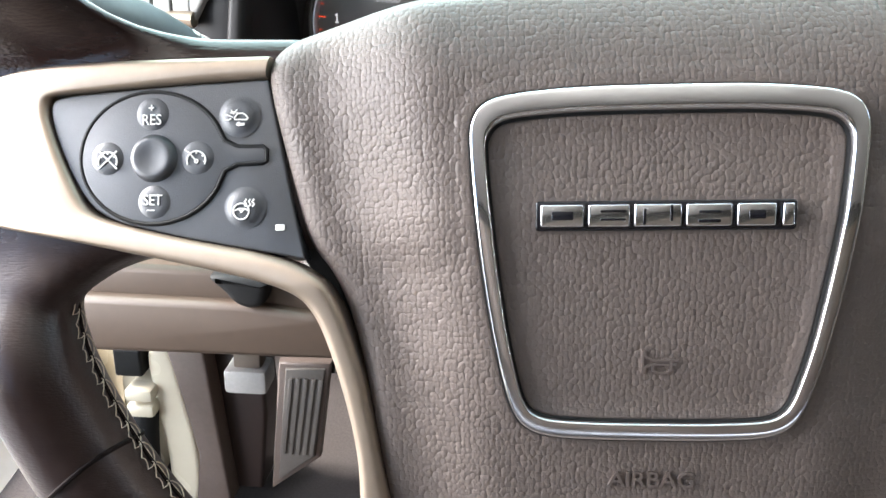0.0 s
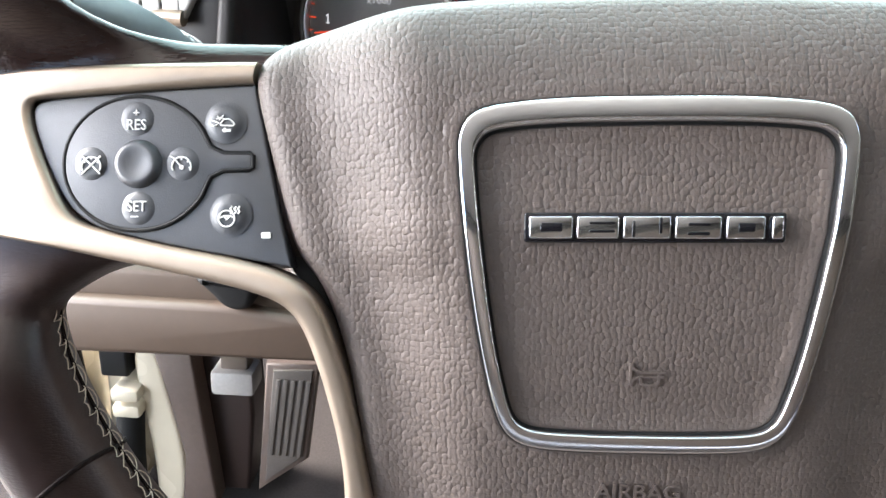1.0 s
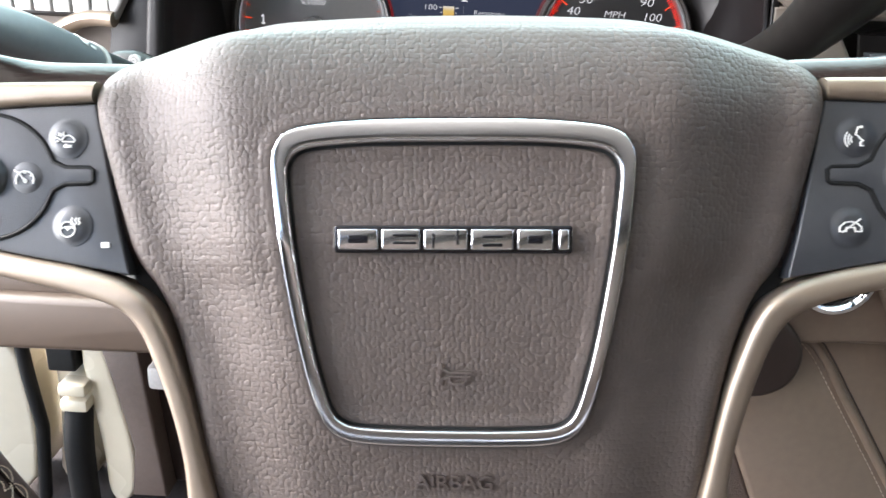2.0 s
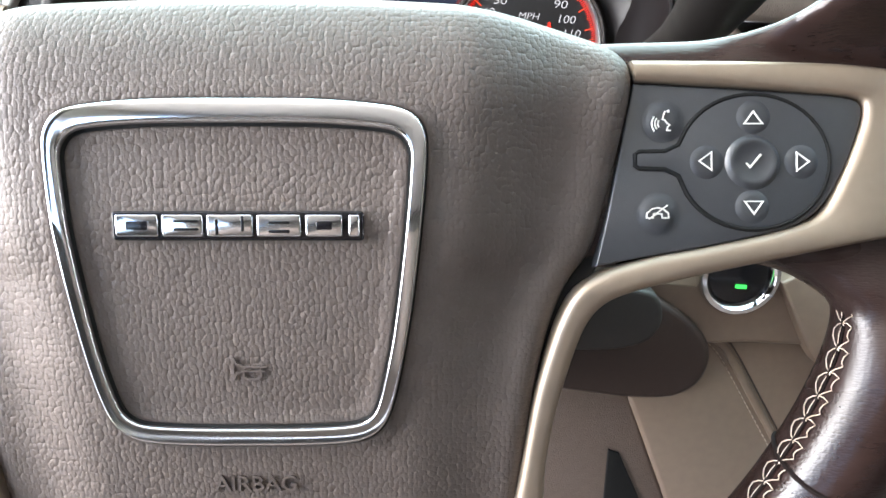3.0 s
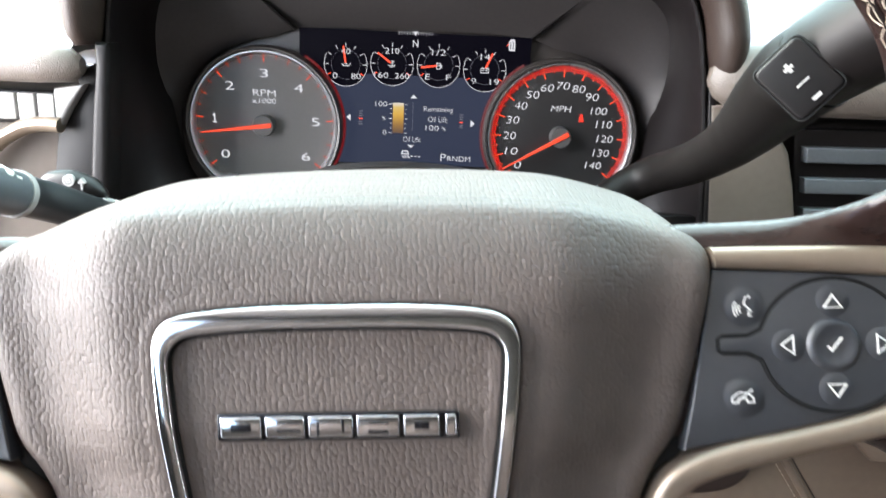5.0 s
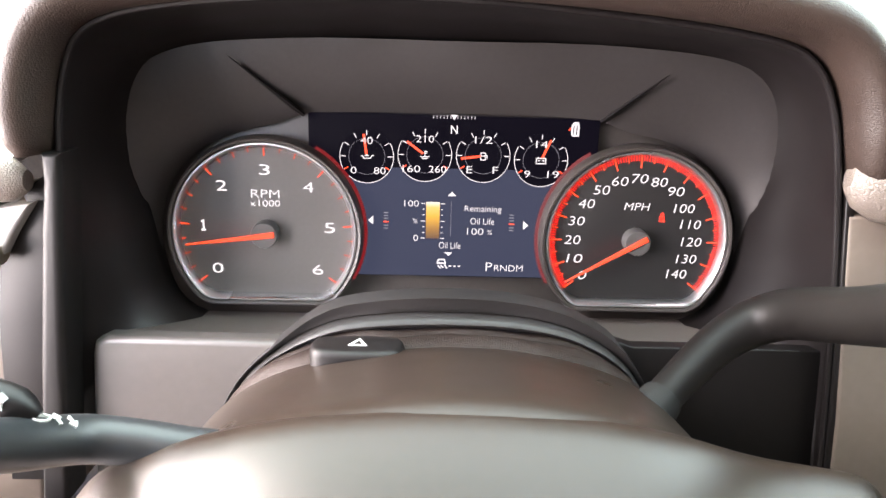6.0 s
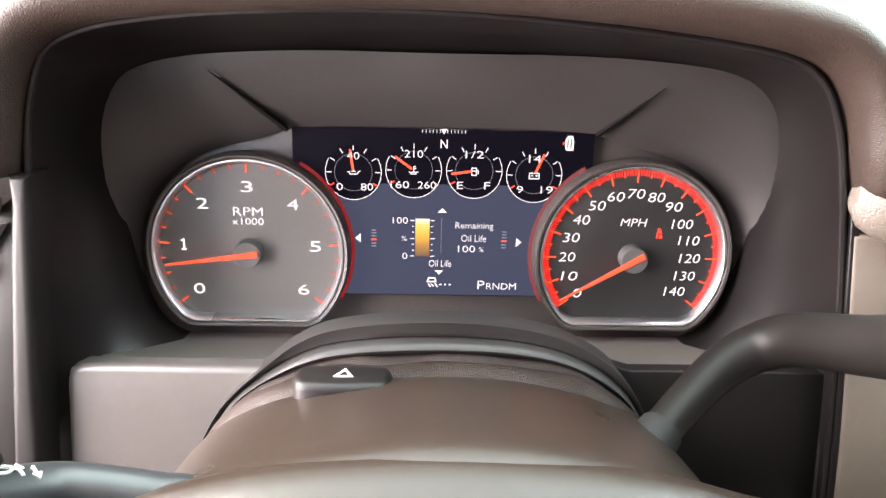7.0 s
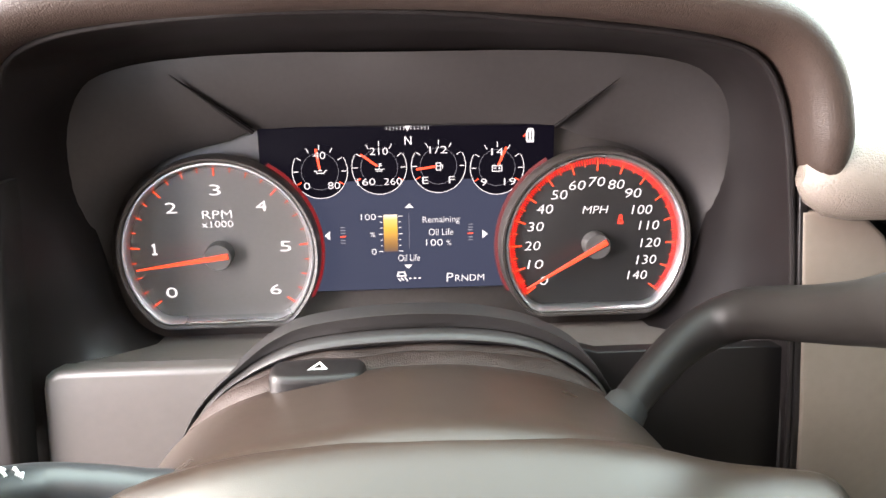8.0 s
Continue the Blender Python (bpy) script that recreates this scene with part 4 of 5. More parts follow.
# driver display
display = part("display", slab(mm([(-92, 1132.5), (104, 1131.5), (104, 1019.5), (-92, 1019.5)]), DY + 0.0035, 0.006, 0.0003), SCREENBLACK, cluster, "dark driver display screen")
S = DY + 0.0031
part("screen_panel", slab(mm([(-91.5, 1096.5), (103.5, 1096.5), (103.5, 1020), (-91.5, 1020)]), S, 0.0002, 0.00001, 1), SCREENBLUE, display, "blue-grey lower screen area")
# red light bleed from the dials, drawn as emissive arcs
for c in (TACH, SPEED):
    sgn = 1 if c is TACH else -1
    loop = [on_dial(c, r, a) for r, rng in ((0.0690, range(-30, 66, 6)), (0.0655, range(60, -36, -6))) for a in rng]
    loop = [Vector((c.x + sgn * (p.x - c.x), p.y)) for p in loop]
    part("red_bleed_arc", slab(loop, S - 0.0006, 0.0003, 0.00002, 1), REDGLOW, display, "glowing arc drawn as red light bleed beside the dial")
T = S - 0.0004


def screen(name, lines, width, material=None, label=""):
    return part(name, strokes([mm(l) for l in lines], width / 1000, T, 0.0002), material or WHITE, display, label)


for gx, gz, lo_t, hi_t, mid_t, deg in ((-52.8, 1103.7, "0", "80", "40", 98), (-13.5, 1105.6, "160", "260", "210", 144), (26.1, 1105.8, "E", "F", "1/2", 188), (65.6, 1103.7, "9", "19", "14", 66)):
    part("gauge_disc", slab([Vector(p) for p in [(gx / 1000 + 0.0182 * math.cos(radians(a)), gz / 1000 + 0.0182 * math.sin(radians(a))) for a in range(0, 360, 8)]], S - 0.0003, 0.0002, 0.00001, 1), SCREENBLACK, display)
    screen("gauge_ring", [circle(gx, gz, 18.2, 30, 150, 390)], 0.42)
    screen("gauge_ring", [circle(gx, gz, 12.3, 30, 0, 360)], 0.22, SCREENGREY)
    for a in (180, 148, 119, 90, 61, 32, 0):
        screen("gauge_tick", [[(gx + r0 * math.cos(radians(a)), gz + r0 * math.sin(radians(a))) for r0 in (14.2, 17.6)]], 0.55)
    for a in ((210, -30) if lo_t != "E" else (210,)):
        screen("gauge_limit", [[(gx + r0 * math.cos(radians(a)), gz + r0 * math.sin(radians(a))) for r0 in (14.4, 17.6)]], 0.8, ORANGE)
    part("gauge_numeral", words(lo_t, gx / 1000 - 0.0090, gz / 1000 - 0.0096, 0.0040 * len(lo_t), 0.0047, T, bold=-0.008), WHITE, display)
    part("gauge_numeral", words(hi_t, gx / 1000 + 0.0088, gz / 1000 - 0.0096, 0.0040 * len(hi_t), 0.0047, T, bold=-0.008), WHITE, display)
    part("gauge_numeral", words(mid_t, gx / 1000, gz / 1000 + 0.0108, 0.0040 * len(mid_t), 0.0048, T, bold=-0.008), WHITE, display)
    d = Vector((math.cos(radians(deg)), math.sin(radians(deg))))
    screen("gauge_needle", [[(gx + d.x * 1.5, gz + d.y * 1.5), (gx + d.x * 15.2, gz + d.y * 15.2)]], 1.6, ORANGE, "orange gauge needle")
icons = {
    -52.8: [[(-4, 0.6), (-2.6, 0.6), (-2.2, -0.9), (2.4, -0.9), (3.6, 0.9), (4.6, 1.1)], [(-1.4, 0.9), (1.4, 0.9)], [(0, 0.9), (0, 1.8)]],
    -13.5: [[(0, 3), (0, -0.6)], [(0, 2.6), (1.6, 2.6)], [(0, 1.4), (1.6, 1.4)], [(-3.2, -0.8), (-1.6, -1.2), (0, -0.8), (1.6, -1.2), (3.2, -0.8)], [(-2, -2.2), (2, -2.2)]],
    26.1: [[(-1.6, -2.4), (-1.6, 2.4), (1.4, 2.4), (1.4, -2.4), (-1.6, -2.4)], [(-1.6, 0.4), (1.4, 0.4)], [(1.4, 1.4), (2.6, 0.6), (2.6, -1.6)]],
    65.6: [[(-3.2, -2), (-3.2, 1.6), (3.2, 1.6), (3.2, -2), (-3.2, -2)], [(-2, 1.6), (-2, 2.5)], [(2, 1.6), (2, 2.5)], [(-2.2, 0), (-0.6, 0)], [(0.8, 0), (2.2, 0)], [(1.5, -0.8), (1.5, 0.8)]],
}
for gx, lines in icons.items():
    gz = 1103.7 if abs(gx) > 50 else 1105.7
    screen("gauge_symbol", [[(gx + x, gz - 0.3 + z) for x, z in l] for l in lines], 0.6)
screen("compass_scale", [[(5.8 + k * 2.1, 1130.2), (5.8 + k * 2.1, 1132.6)] for k in (-6.6, -5.5, -4.4, -3.3, -2.2, -1.1, 1.1, 2.2, 3.3, 4.4, 5.5, 6.6)], 0.35)
part("compass_pointer", slab(mm([(3.8, 1132.8), (7.8, 1132.8), (5.8, 1129.2)]), T, 0.0002, 0.00001, 1), WHITE, display)
part("compass_letter", words("N", 0.0060, 1.1231, 0.0046, 0.0056, T, bold=0.003), WHITE, display, "white letter N")
screen("door_symbol", [[(85.4, 1122.4), (85.4, 1127.0), (86.6, 1129.2), (89.0, 1129.2), (89.6, 1127), (89.6, 1121), (86, 1121), (85.4, 1122.4)], [(87.5, 1121.6), (87.5, 1128.4)]], 1.3)
screen("door_mark", [[(83.0, 1124.2), (85.0, 1126.2)]], 0.8, ORANGE)
part("oil_bar", slab(mm([(-11.9, 1073.2), (-2.5, 1073.2), (-2.5, 1047.2), (-11.9, 1047.2)]), T, 0.0002, 0.00001, 1), AMBER, display, "amber oil life bar")
screen("oil_scale", [[(x0, z), (x1, z)] for z in (1072.0, 1059.6, 1047.4) for x0, x1 in ((-15.4, -12.6), (-1.8, 1.0))] + [[(x0, z), (x1, z)] for z in (1068, 1064, 1055.5, 1051.4) for x0, x1 in ((-14.2, -12.8), (-1.6, -0.2))], 0.5)
for text, x, z, w, h in (("100", -22.0, 1071.9, 10.0, 4.2), ("%", -19.4, 1059.6, 3.4, 3.2), ("0", -18.8, 1047.4, 3.3, 4.2), ("Remaining", 27.5, 1068.4, 25.4, 5.4), ("Oil Life", 27.2, 1060.2, 16.6, 4.6), ("100", 22.6, 1052.8, 11.4, 4.6), ("%", 32.6, 1052.4, 3.4, 3.2), ("Oil Life", 5.0, 1042.4, 15.0, 4.6), ("P", 33.2, 1027.4, 4.6, 6.2), ("RNDM", 47.0, 1026.6, 20.2, 4.4)):
    part("lettering", words(text, x / 1000, z / 1000, w / 1000, h / 1000, T, bold=-0.010 if "M" in text or text == "P" else -0.012), WHITE, display, "white screen lettering")
screen("divider", [[(5.4, 1074), (5.4, 1049)]], 0.25, SCREENGREY)
for pts in ([(2.8, 1077.6), (8.8, 1077.6), (5.8, 1080.6)], [(1.4, 1037.4), (7.2, 1037.4), (4.3, 1034.6)], [(-48.4, 1056.4), (-48.4, 1062.6), (-52.0, 1059.5)], [(55.8, 1054.8), (55.8, 1061.0), (59.4, 1057.9)]):
    part("menu_arrow", slab(mm(pts), T, 0.0002, 0.00001, 1), WHITE, display)
for x in (-39.6, 47.6):
    screen("side_scale", [[(x - 1.6, z), (x + 1.6, z)] for z in (1054, 1056, 1061, 1063, 1065)], 0.6, SCREENGREY)
    screen("side_scale_mark", [[(x - 1.8, 1058.6), (x + 1.8, 1058.6)]], 0.9, ORANGE)
screen("lane_symbol", [[(-3.4, 1029.4), (-2.6, 1032.0), (1.6, 1032.0), (2.4, 1029.4), (-3.4, 1029.4)], [(-3, 1027.8), (-1, 1025.6)], [(1.6, 1028.4), (3.6, 1025.6)], [(-1, 1028), (1, 1026)], [(4.6, 1027.4), (6.4, 1027.4)], [(8.0, 1027.4), (9.6, 1027.4)], [(11.2, 1027.4), (12.8, 1027.4)]], 0.9)

# ---- dashboard ----
def surface(rows, thick=0.0):
    bm = bmesh.new()
    bridge(bm, rows, closed=False)
    return bm


dash = thing("dashboard", "cocoa brown and beige dashboard with padded cluster brow", "dashboard", CAR)
BROW = [(-229, 1114), (-231, 1128), (-228, 1156), (-216, 1186), (-188, 1206), (-120, 1214), (-3, 1218), (100, 1212), (180, 1202), (212, 1190), (229, 1164), (236, 1136), (238, 1108)]


def build_brow():
    path = chain(BROW, 90)
    bm = bmesh.new()
    rings = []
    mid = Vector((0.006, 1.10))
    for i, p in enumerate(path):
        t = (path[min(i + 1, 89)] - path[max(i - 1, 0)]).normalized()
        n = Vector((-t.y, t.x))
        if n.dot(p - mid) < 0:
            n = -n
        end = min(i, 89 - i)
        sw = 0.55 + 0.45 * min(1.0, (end / 4) ** 0.5)
        ring = []
        for k in range(20):
            a = 2 * math.pi * k / 20
            q = p + n * 0.0148 * sw * math.cos(a)
            ring.append((q.x, 0.384 + (0.026 if math.sin(a) < 0 else 0.075) * sw * math.sin(a), q.y))
        rings.append(ring)
    bridge(bm, rings, cap_first=True, cap_last=True)
    return bm


part("brow", build_brow(), BROWSKIN, dash, "padded brown leather-look brow over the cluster", angle=60)


def build_top():
    """The dash top behind the brow, out to both sides, up to the windscreen."""
    bm = bmesh.new()
    xs = np.linspace(-0.66, 1.10, 200)
    rows = []
    for y, lift in ((0.384, 0.002), (0.43, 0.010), (0.50, 0.012), (0.62, 0.006), (0.78, -0.01), (0.95, -0.03)):
        row = []
        for x in xs:
            hump = smooth01(-0.25, -0.222, x) * (1 - smooth01(0.226, 0.252, x))
            z = 1.098 + (lift if lift > 0 else lift * (1 - hump)) + hump * 0.116
            row.append((x, y + hump * 0.06 * (1 - smooth01(0.40, 0.62, y)), z))
        rows.append(row)
    bridge(bm, rows, closed=False)
    return bm


part("dash_top", build_top(), DASHTOP, dash, "grained dash top pad paled for windscreen glare", angle=60)

# front panels beside and below the cluster
part("front_panel", slab(mm([(229, 1090), (262, 1092), (282, 1074), (294, 1056), (302, 1030), (312, 985), (318, 900), (300, 860), (246, 860), (246, 900), (242, 960), (235, 1030)]), 0.379, 0.09, 0.004), BEIGE, dash, "beige dash panel beside the cluster")
part("centre_panel", slab(mm([(305, 1072), (330, 1080), (620, 1080), (640, 1060), (640, 830), (320, 830), (318, 900), (312, 985)]), 0.400, 0.10, 0.004), HOODBLACK, dash, "black centre stack panel")
vent = part("air_vent", slab(mm([(302, 1073), (455, 1076), (455, 965), (318, 965), (310, 1020)]), 0.394, 0.02, 0.003), HOODBLACK, dash, "black air vent with grey slats")
for k in range(4):
    part("slat", slab(mm([(309 + k * 3, 1060 - k * 24), (450, 1062 - k * 24), (450, 1050 - k * 24), (311 + k * 3, 1048 - k * 24)]), 0.384, 0.012, 0.002), GREYBLUE, vent)
part("left_panel", slab(mm([(-640, 1078), (-262, 1078), (-252, 1060), (-250, 990), (-258, 900), (-262, 860), (-640, 860)]), 0.402, 0.10, 0.004), BEIGE, dash, "beige dash end panel")
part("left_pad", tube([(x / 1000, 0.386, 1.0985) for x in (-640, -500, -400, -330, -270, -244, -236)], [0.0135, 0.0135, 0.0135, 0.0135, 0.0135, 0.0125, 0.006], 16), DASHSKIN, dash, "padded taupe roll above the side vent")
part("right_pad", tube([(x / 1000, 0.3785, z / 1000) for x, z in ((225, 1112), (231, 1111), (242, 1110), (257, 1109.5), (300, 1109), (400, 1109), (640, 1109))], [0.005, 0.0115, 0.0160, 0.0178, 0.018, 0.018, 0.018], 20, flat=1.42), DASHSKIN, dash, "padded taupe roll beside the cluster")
# black sheet laid over the beige panel where the gap reads dark
part("gap_panel", slab(mm([(-246, 1090), (-232, 1100), (-232, 1010), (-238, 940), (-244, 900), (-276, 900), (-270, 1012), (-264, 1048), (-255, 1062), (-244, 1080)]), 0.3965, 0.02, 0.001), HOODBLACK, dash, "black sheet over the dark gap beside the cluster")
lvent = part("side_vent", slab(mm([(-420, 1079), (-254, 1079), (-260, 1054), (-420, 1052)]), 0.393, 0.02, 0.003), HOODBLACK, dash, "black side air vent")
for k in range(11):
    part("slat", box(-0.4172 + k * 0.0145, -0.4049 + k * 0.0145, 0.386, 0.397, 1.0575, 1.0770, 0.001), GREYPLASTIC, lvent)
part("vent_corner", slab(mm([(-260, 1081), (-237, 1085), (-250, 1066), (-258, 1052), (-266, 1052)]), 0.387, 0.02, 0.003), GREYPLASTIC, dash, "grey vent corner trim")
part("arch_trim", tube([(p.x, 0.388, p.y) for p in chain([(-257, 1054), (-268, 1055), (-284, 1053), (-305, 1041), (-325, 1021), (-340, 990), (-348, 940)], 24)], 0.0085, 12, flat=0.7), SATIN, dash, "bright satin metal arch trim")
knob = part("light_switch", slab(round_loop(mm([(-345, 1004), (-292, 1004), (-286, 996), (-286, 982), (-345, 980)]), 2), 0.394, 0.012, 0.004), GREYPLASTIC, dash, "grey lighting switch")
part("switch_mark", box(-0.325, -0.305, 0.3925, 0.3945, 0.991, 0.994, 0.0002), ICON, knob)

# column, boot, hazard switch
column = thing("steering_column", "cocoa brown steering column shroud with leather-look boot", "steering column", CAR)
SEC = [(-150, 930), (-142, 956), (-130, 976), (-116, 994), (-93, 1008), (-65, 1017), (-23, 1024), (5, 1026), (42, 1024), (76, 1017), (106, 1005), (124, 988), (139, 969), (147, 930), (120, 895), (60, 872), (0, 866), (-60, 872), (-120, 895)]


def build_column():
    bm = bmesh.new()
    rings = []
    for y, k, dz in ((0.345, 0.90, -10), (0.341, 0.97, -4), (0.334, 0.99, -1.5), (0.322, 1.0, 0.5), (0.300, 1.0, 4), (0.275, 0.99, 8.5), (0.256, 0.98, 12.5), (0.247, 0.972, 14), (0.240, 0.962, 13.8), (0.233, 0.95, 11.5), (0.222, 0.93, 6), (0.20, 0.90, -3), (0.16, 0.84, -10), (0.11, 0.72, -12), (0.07, 0.56, -12)):
        loop = round_loop(SEC, 2)
        rings.append([((p.x * k + 4 * (1 - k)) / 1000, y, (950 + (p.y - 950) * k + dz + (1 - k) * 60) / 1000) for p in loop])
    bridge(bm, rings, cap_first=True, cap_last=True)
    return bm


part("shroud", build_column(), BROWN, column, "cocoa brown plastic shroud", angle=60)


FLARE = [(-160, 985), (-148, 1001), (-130, 1010), (-98, 1023), (-60, 1033), (0, 1038), (60, 1034), (98, 1025), (130, 1013), (160, 1006), (188, 999), (192, 985)]


def build_flare():
    """The wider front cover of the column, towards the wheel."""
    bm = bmesh.new()
    base = chain(FLARE, 60, 2)
    rows = []
    for y, dz in ((0.268, -40), (0.252, -14), (0.244, -2.4), (0.238, 0), (0.232, 0.2), (0.224, -2.0), (0.214, -6), (0.204, -11), (0.196, -16)):
        rows.append([(p.x, y + 0.02 * (abs(p.x) / 0.2) ** 2, p.y + dz / 1000) for p in base])
    bridge(bm, rows, closed=False)
    return bm


part("front_cover", build_flare(), BROWN, column, "cocoa brown plastic front cover", angle=60)


def build_boot():
    bm = bmesh.new()
    rings = []
    base = chain(INNER, 80)
    for y, dz in ((0.398, -6), (0.392, -2.5), (0.386, -0.2), (0.381, -0.6), (0.377, -4), (0.373, -11), (0.369, -9), (0.365, 0), (0.361, 5.2), (0.356, 6.4), (0.350, 4.6), (0.344, 1), (0.338, -4)):
        k = 1 + dz / 62
        rings.append([(p.x * (1 + (k - 1) * (0.25 if dz > 0 else 1.0)) + 0.004 * (1 - k), y + 0.0012 * math.sin(i * 0.7) * smooth01(4, 12, min(i, 79 - i)), 0.95 + (p.y - 0.95) * k + 0.0009 * math.sin(i * 0.5 + y * 260)) for i, p in enumerate(base)])
    bridge(bm, rings, closed=False)
    return bm


part("boot", build_boot(), BOOTSKIN, column, "creased brown leather-look boot", angle=70)
haz = part("hazard_switch", slab(round_loop([(-0.066, 0.3485), (-0.027, 0.3485), (-0.021, 0.343), (-0.022, 0.328), (-0.029, 0.323), (-0.064, 0.323), (-0.071, 0.328), (-0.072, 0.343)], 2), 0.0, 0.022, 0.004), HOODBLACK, column, "black hazard switch")
haz.matrix_local = Matrix.Translation((0, 0, 1.0245)) @ Matrix(((1, 0, 0, 0), (0, 0, 1, 0), (0, -1, 0, 0), (0, 0, 0, 1))) 
mark = part("hazard_mark", strokes([mm([(-50.0, 332.6), (-42.0, 332.6), (-45.6, 340.4), (-50.0, 332.6)])], 0.0011, -0.0006, 0.0004), ICON, haz, "white triangle mark")

# stalks
def stalk_tube(points, radii, n=18, flat=1.0, dense=6):
    pts, rr = [], []
    ps = [Vector(p) / 1000 for p in points]
    for i in range(len(ps) - 1):
        p0, p1, p2, p3 = ps[max(i - 1, 0)], ps[i], ps[i + 1], ps[min(i + 2, len(ps) - 1)]
        for k in range(dense):
            u = k / dense
            pts.append(0.5 * ((2 * p1) + (p2 - p0) * u + (2 * p0 - 5 * p1 + 4 * p2 - p3) * u * u + (3 * p1 - p0 - 3 * p2 + p3) * u ** 3))
            rr.append((radii[i] + (radii[i + 1] - radii[i]) * u) / 1000)
    pts.append(ps[-1])
    rr.append(radii[-1] / 1000)
    return tube(pts, rr, n, flat=flat)


shifter = thing("gear_lever", "black column gear lever with a plus and minus button", "gear lever", CAR)
part("lever", stalk_tube([(106, 318, 994), (121, 331, 1003), (136, 342, 1012), (152, 351, 1022), (166, 354.5, 1030), (177, 352, 1036.5), (185, 343, 1043), (190, 327, 1049), (194, 298, 1059), (195, 262, 1073), (193, 228, 1088), (190, 195, 1105), (189, 170, 1119), (192, 158, 1126)], [10, 10, 10.8, 11.8, 12.8, 13.6, 14, 14, 14, 14.6, 16.5, 19.5, 21, 21], 24, dense=8), LEVERBLACK, shifter, "black lever arm")
grip = part("grip", stalk_tube([(192, 157, 1127), (197, 140, 1137), (205, 118, 1150), (214, 95, 1164), (220, 80, 1172)], [21, 21.5, 21, 18, 10]), HOODBLACK, shifter, "black grip")
VIEW_D = Vector((0.4347, 0.8974, -0.0485)).normalized()
VIEW_R = VIEW_D.cross(Vector((0, 0, 1))).normalized()
VIEW_U = VIEW_R.cross(VIEW_D)
AX, AZ = VIEW_R * 0.775 - VIEW_U * 0.63, VIEW_R * 0.63 + VIEW_U * 0.775
plate = part("button_plate", slab(rrect(-14, 14, -11.5, 11.5, 3), 0.0, 0.008, 0.0012), HOODBLACK, shifter, "black gear button plate")
plate.matrix_local = Matrix.Translation(Vector((0.1742, 0.1370, 1.1200)) - VIEW_D * 0.0045) @ Matrix((AX, VIEW_D, AZ)).transposed().to_4x4()
part("plate_gap", tube([(p.x, 0.0012, p.y) for p in rrect(-14.4, 14.4, -11.9, 11.9, 3)], 0.0006, 6, closed=True), RUBBER, plate)
part("plus_mark", strokes([mm([(-8.1, 0), (-3.9, 0)]), mm([(-6, -2.1), (-6, 2.1)])], 0.0015, -0.0003, 0.0005), GREYPLASTIC, plate, "pale plus mark")
part("slash_mark", strokes([mm([(2.2, -3.0), (2.2, 3.0)])], 0.0009, -0.0003, 0.0005), GREYPLASTIC, plate)
part("minus_mark", strokes([mm([(10.2, -2.1), (10.2, 2.1)])], 0.0016, -0.0003, 0.0005), GREYPLASTIC, plate, "pale minus mark")
part("collar", stalk_tube([(105, 317, 993), (112, 323.5, 997.5), (116, 327, 1000)], [12.2, 12.0, 11.2]), RUBBER, shifter, "black rubber collar")


def on_face(p, n):
    """A frame at p (mm) whose -y axis points along n."""
    back = -Vector(n).normalized()
    right = back.cross(Vector((0, 0.5, 0.85)) + Vector((-0.35, 0, 0))).normalized()
    return Matrix.Translation(Vector(p) / 1000) @ Matrix((right, back, right.cross(back))).transposed().to_4x4()


indicator = thing("indicator_stalk", "dark grey turn signal stalk with white printed symbols", "stalk", CAR)
part("stalk_body", stalk_tube([(-85, 270, 985), (-98, 258, 1004), (-112, 253, 1009), (-130, 251, 1013), (-150, 246, 1017.5), (-164, 226, 1026.5), (-172, 205, 1037), (-178, 190, 1044), (-180, 178, 1048.5)], [9, 9.5, 10, 10, 10.2, 10.4, 10.4, 10.4, 10.4], 24, dense=8), STALKGREY, indicator)
tip = part("stalk_tip", stalk_tube([(-180.2, 176.5, 1049), (-181.5, 165, 1053), (-183, 150, 1058.5), (-186, 132, 1065), (-193, 112, 1072), (-206, 95, 1078)], [11.2, 11.4, 11.4, 11.4, 11.0, 8.0], 24), GREYBLUE, indicator, "grey end piece with white print")
part("tip_ring", stalk_tube([(-179.8, 179, 1048), (-180.3, 175.5, 1049.4)], [11.9, 11.9], 24, dense=2), GREYPLASTIC, tip, "pale ring round the end piece")
for p, wide, high in (((-176.6, 167.5, 1062.6), 1.4, 9.0), ((-173.2, 163.0, 1061.6), 3.6, 3.0), ((-172.0, 168.5, 1058.6), 3.2, 1.6)):
    bar = part("print_bar", slab(rrect(-wide / 2, wide / 2, -high / 2, high / 2, 0.4), -0.0004, 0.0024, 0.0003), ICON, tip, "white printed bar")
    bar.matrix_local = on_face(p, (0.45, 0.30, 0.84) if wide < 2 else (0.72, 0.14, 0.58))
pod = part("stalk_switch", stalk_tube([(-160, 232, 1035), (-167, 232, 1039.5), (-178, 232, 1042.5), (-189, 232, 1042), (-196, 232, 1039)], [3, 7, 8.2, 7.5, 3], 20), HOODBLACK, indicator, "black rocker behind the stalk")
part("pod_mark", strokes([circle(-0.1765, 1.0462, 0.0026, 16), circle(-0.1765, 1.0462, 0.0010, 10)], 0.0012, 0.2240, 0.003), GREYPLASTIC, pod, "pale ring mark")
part("pod_mark", strokes([mm([(-169.5, 1041.2), (-169.5, 1047)]), mm([(-171.2, 1044.8), (-169.5, 1047), (-167.8, 1044.8)])], 0.0011, 0.2242, 0.003), GREYPLASTIC, pod, "pale arrow mark")
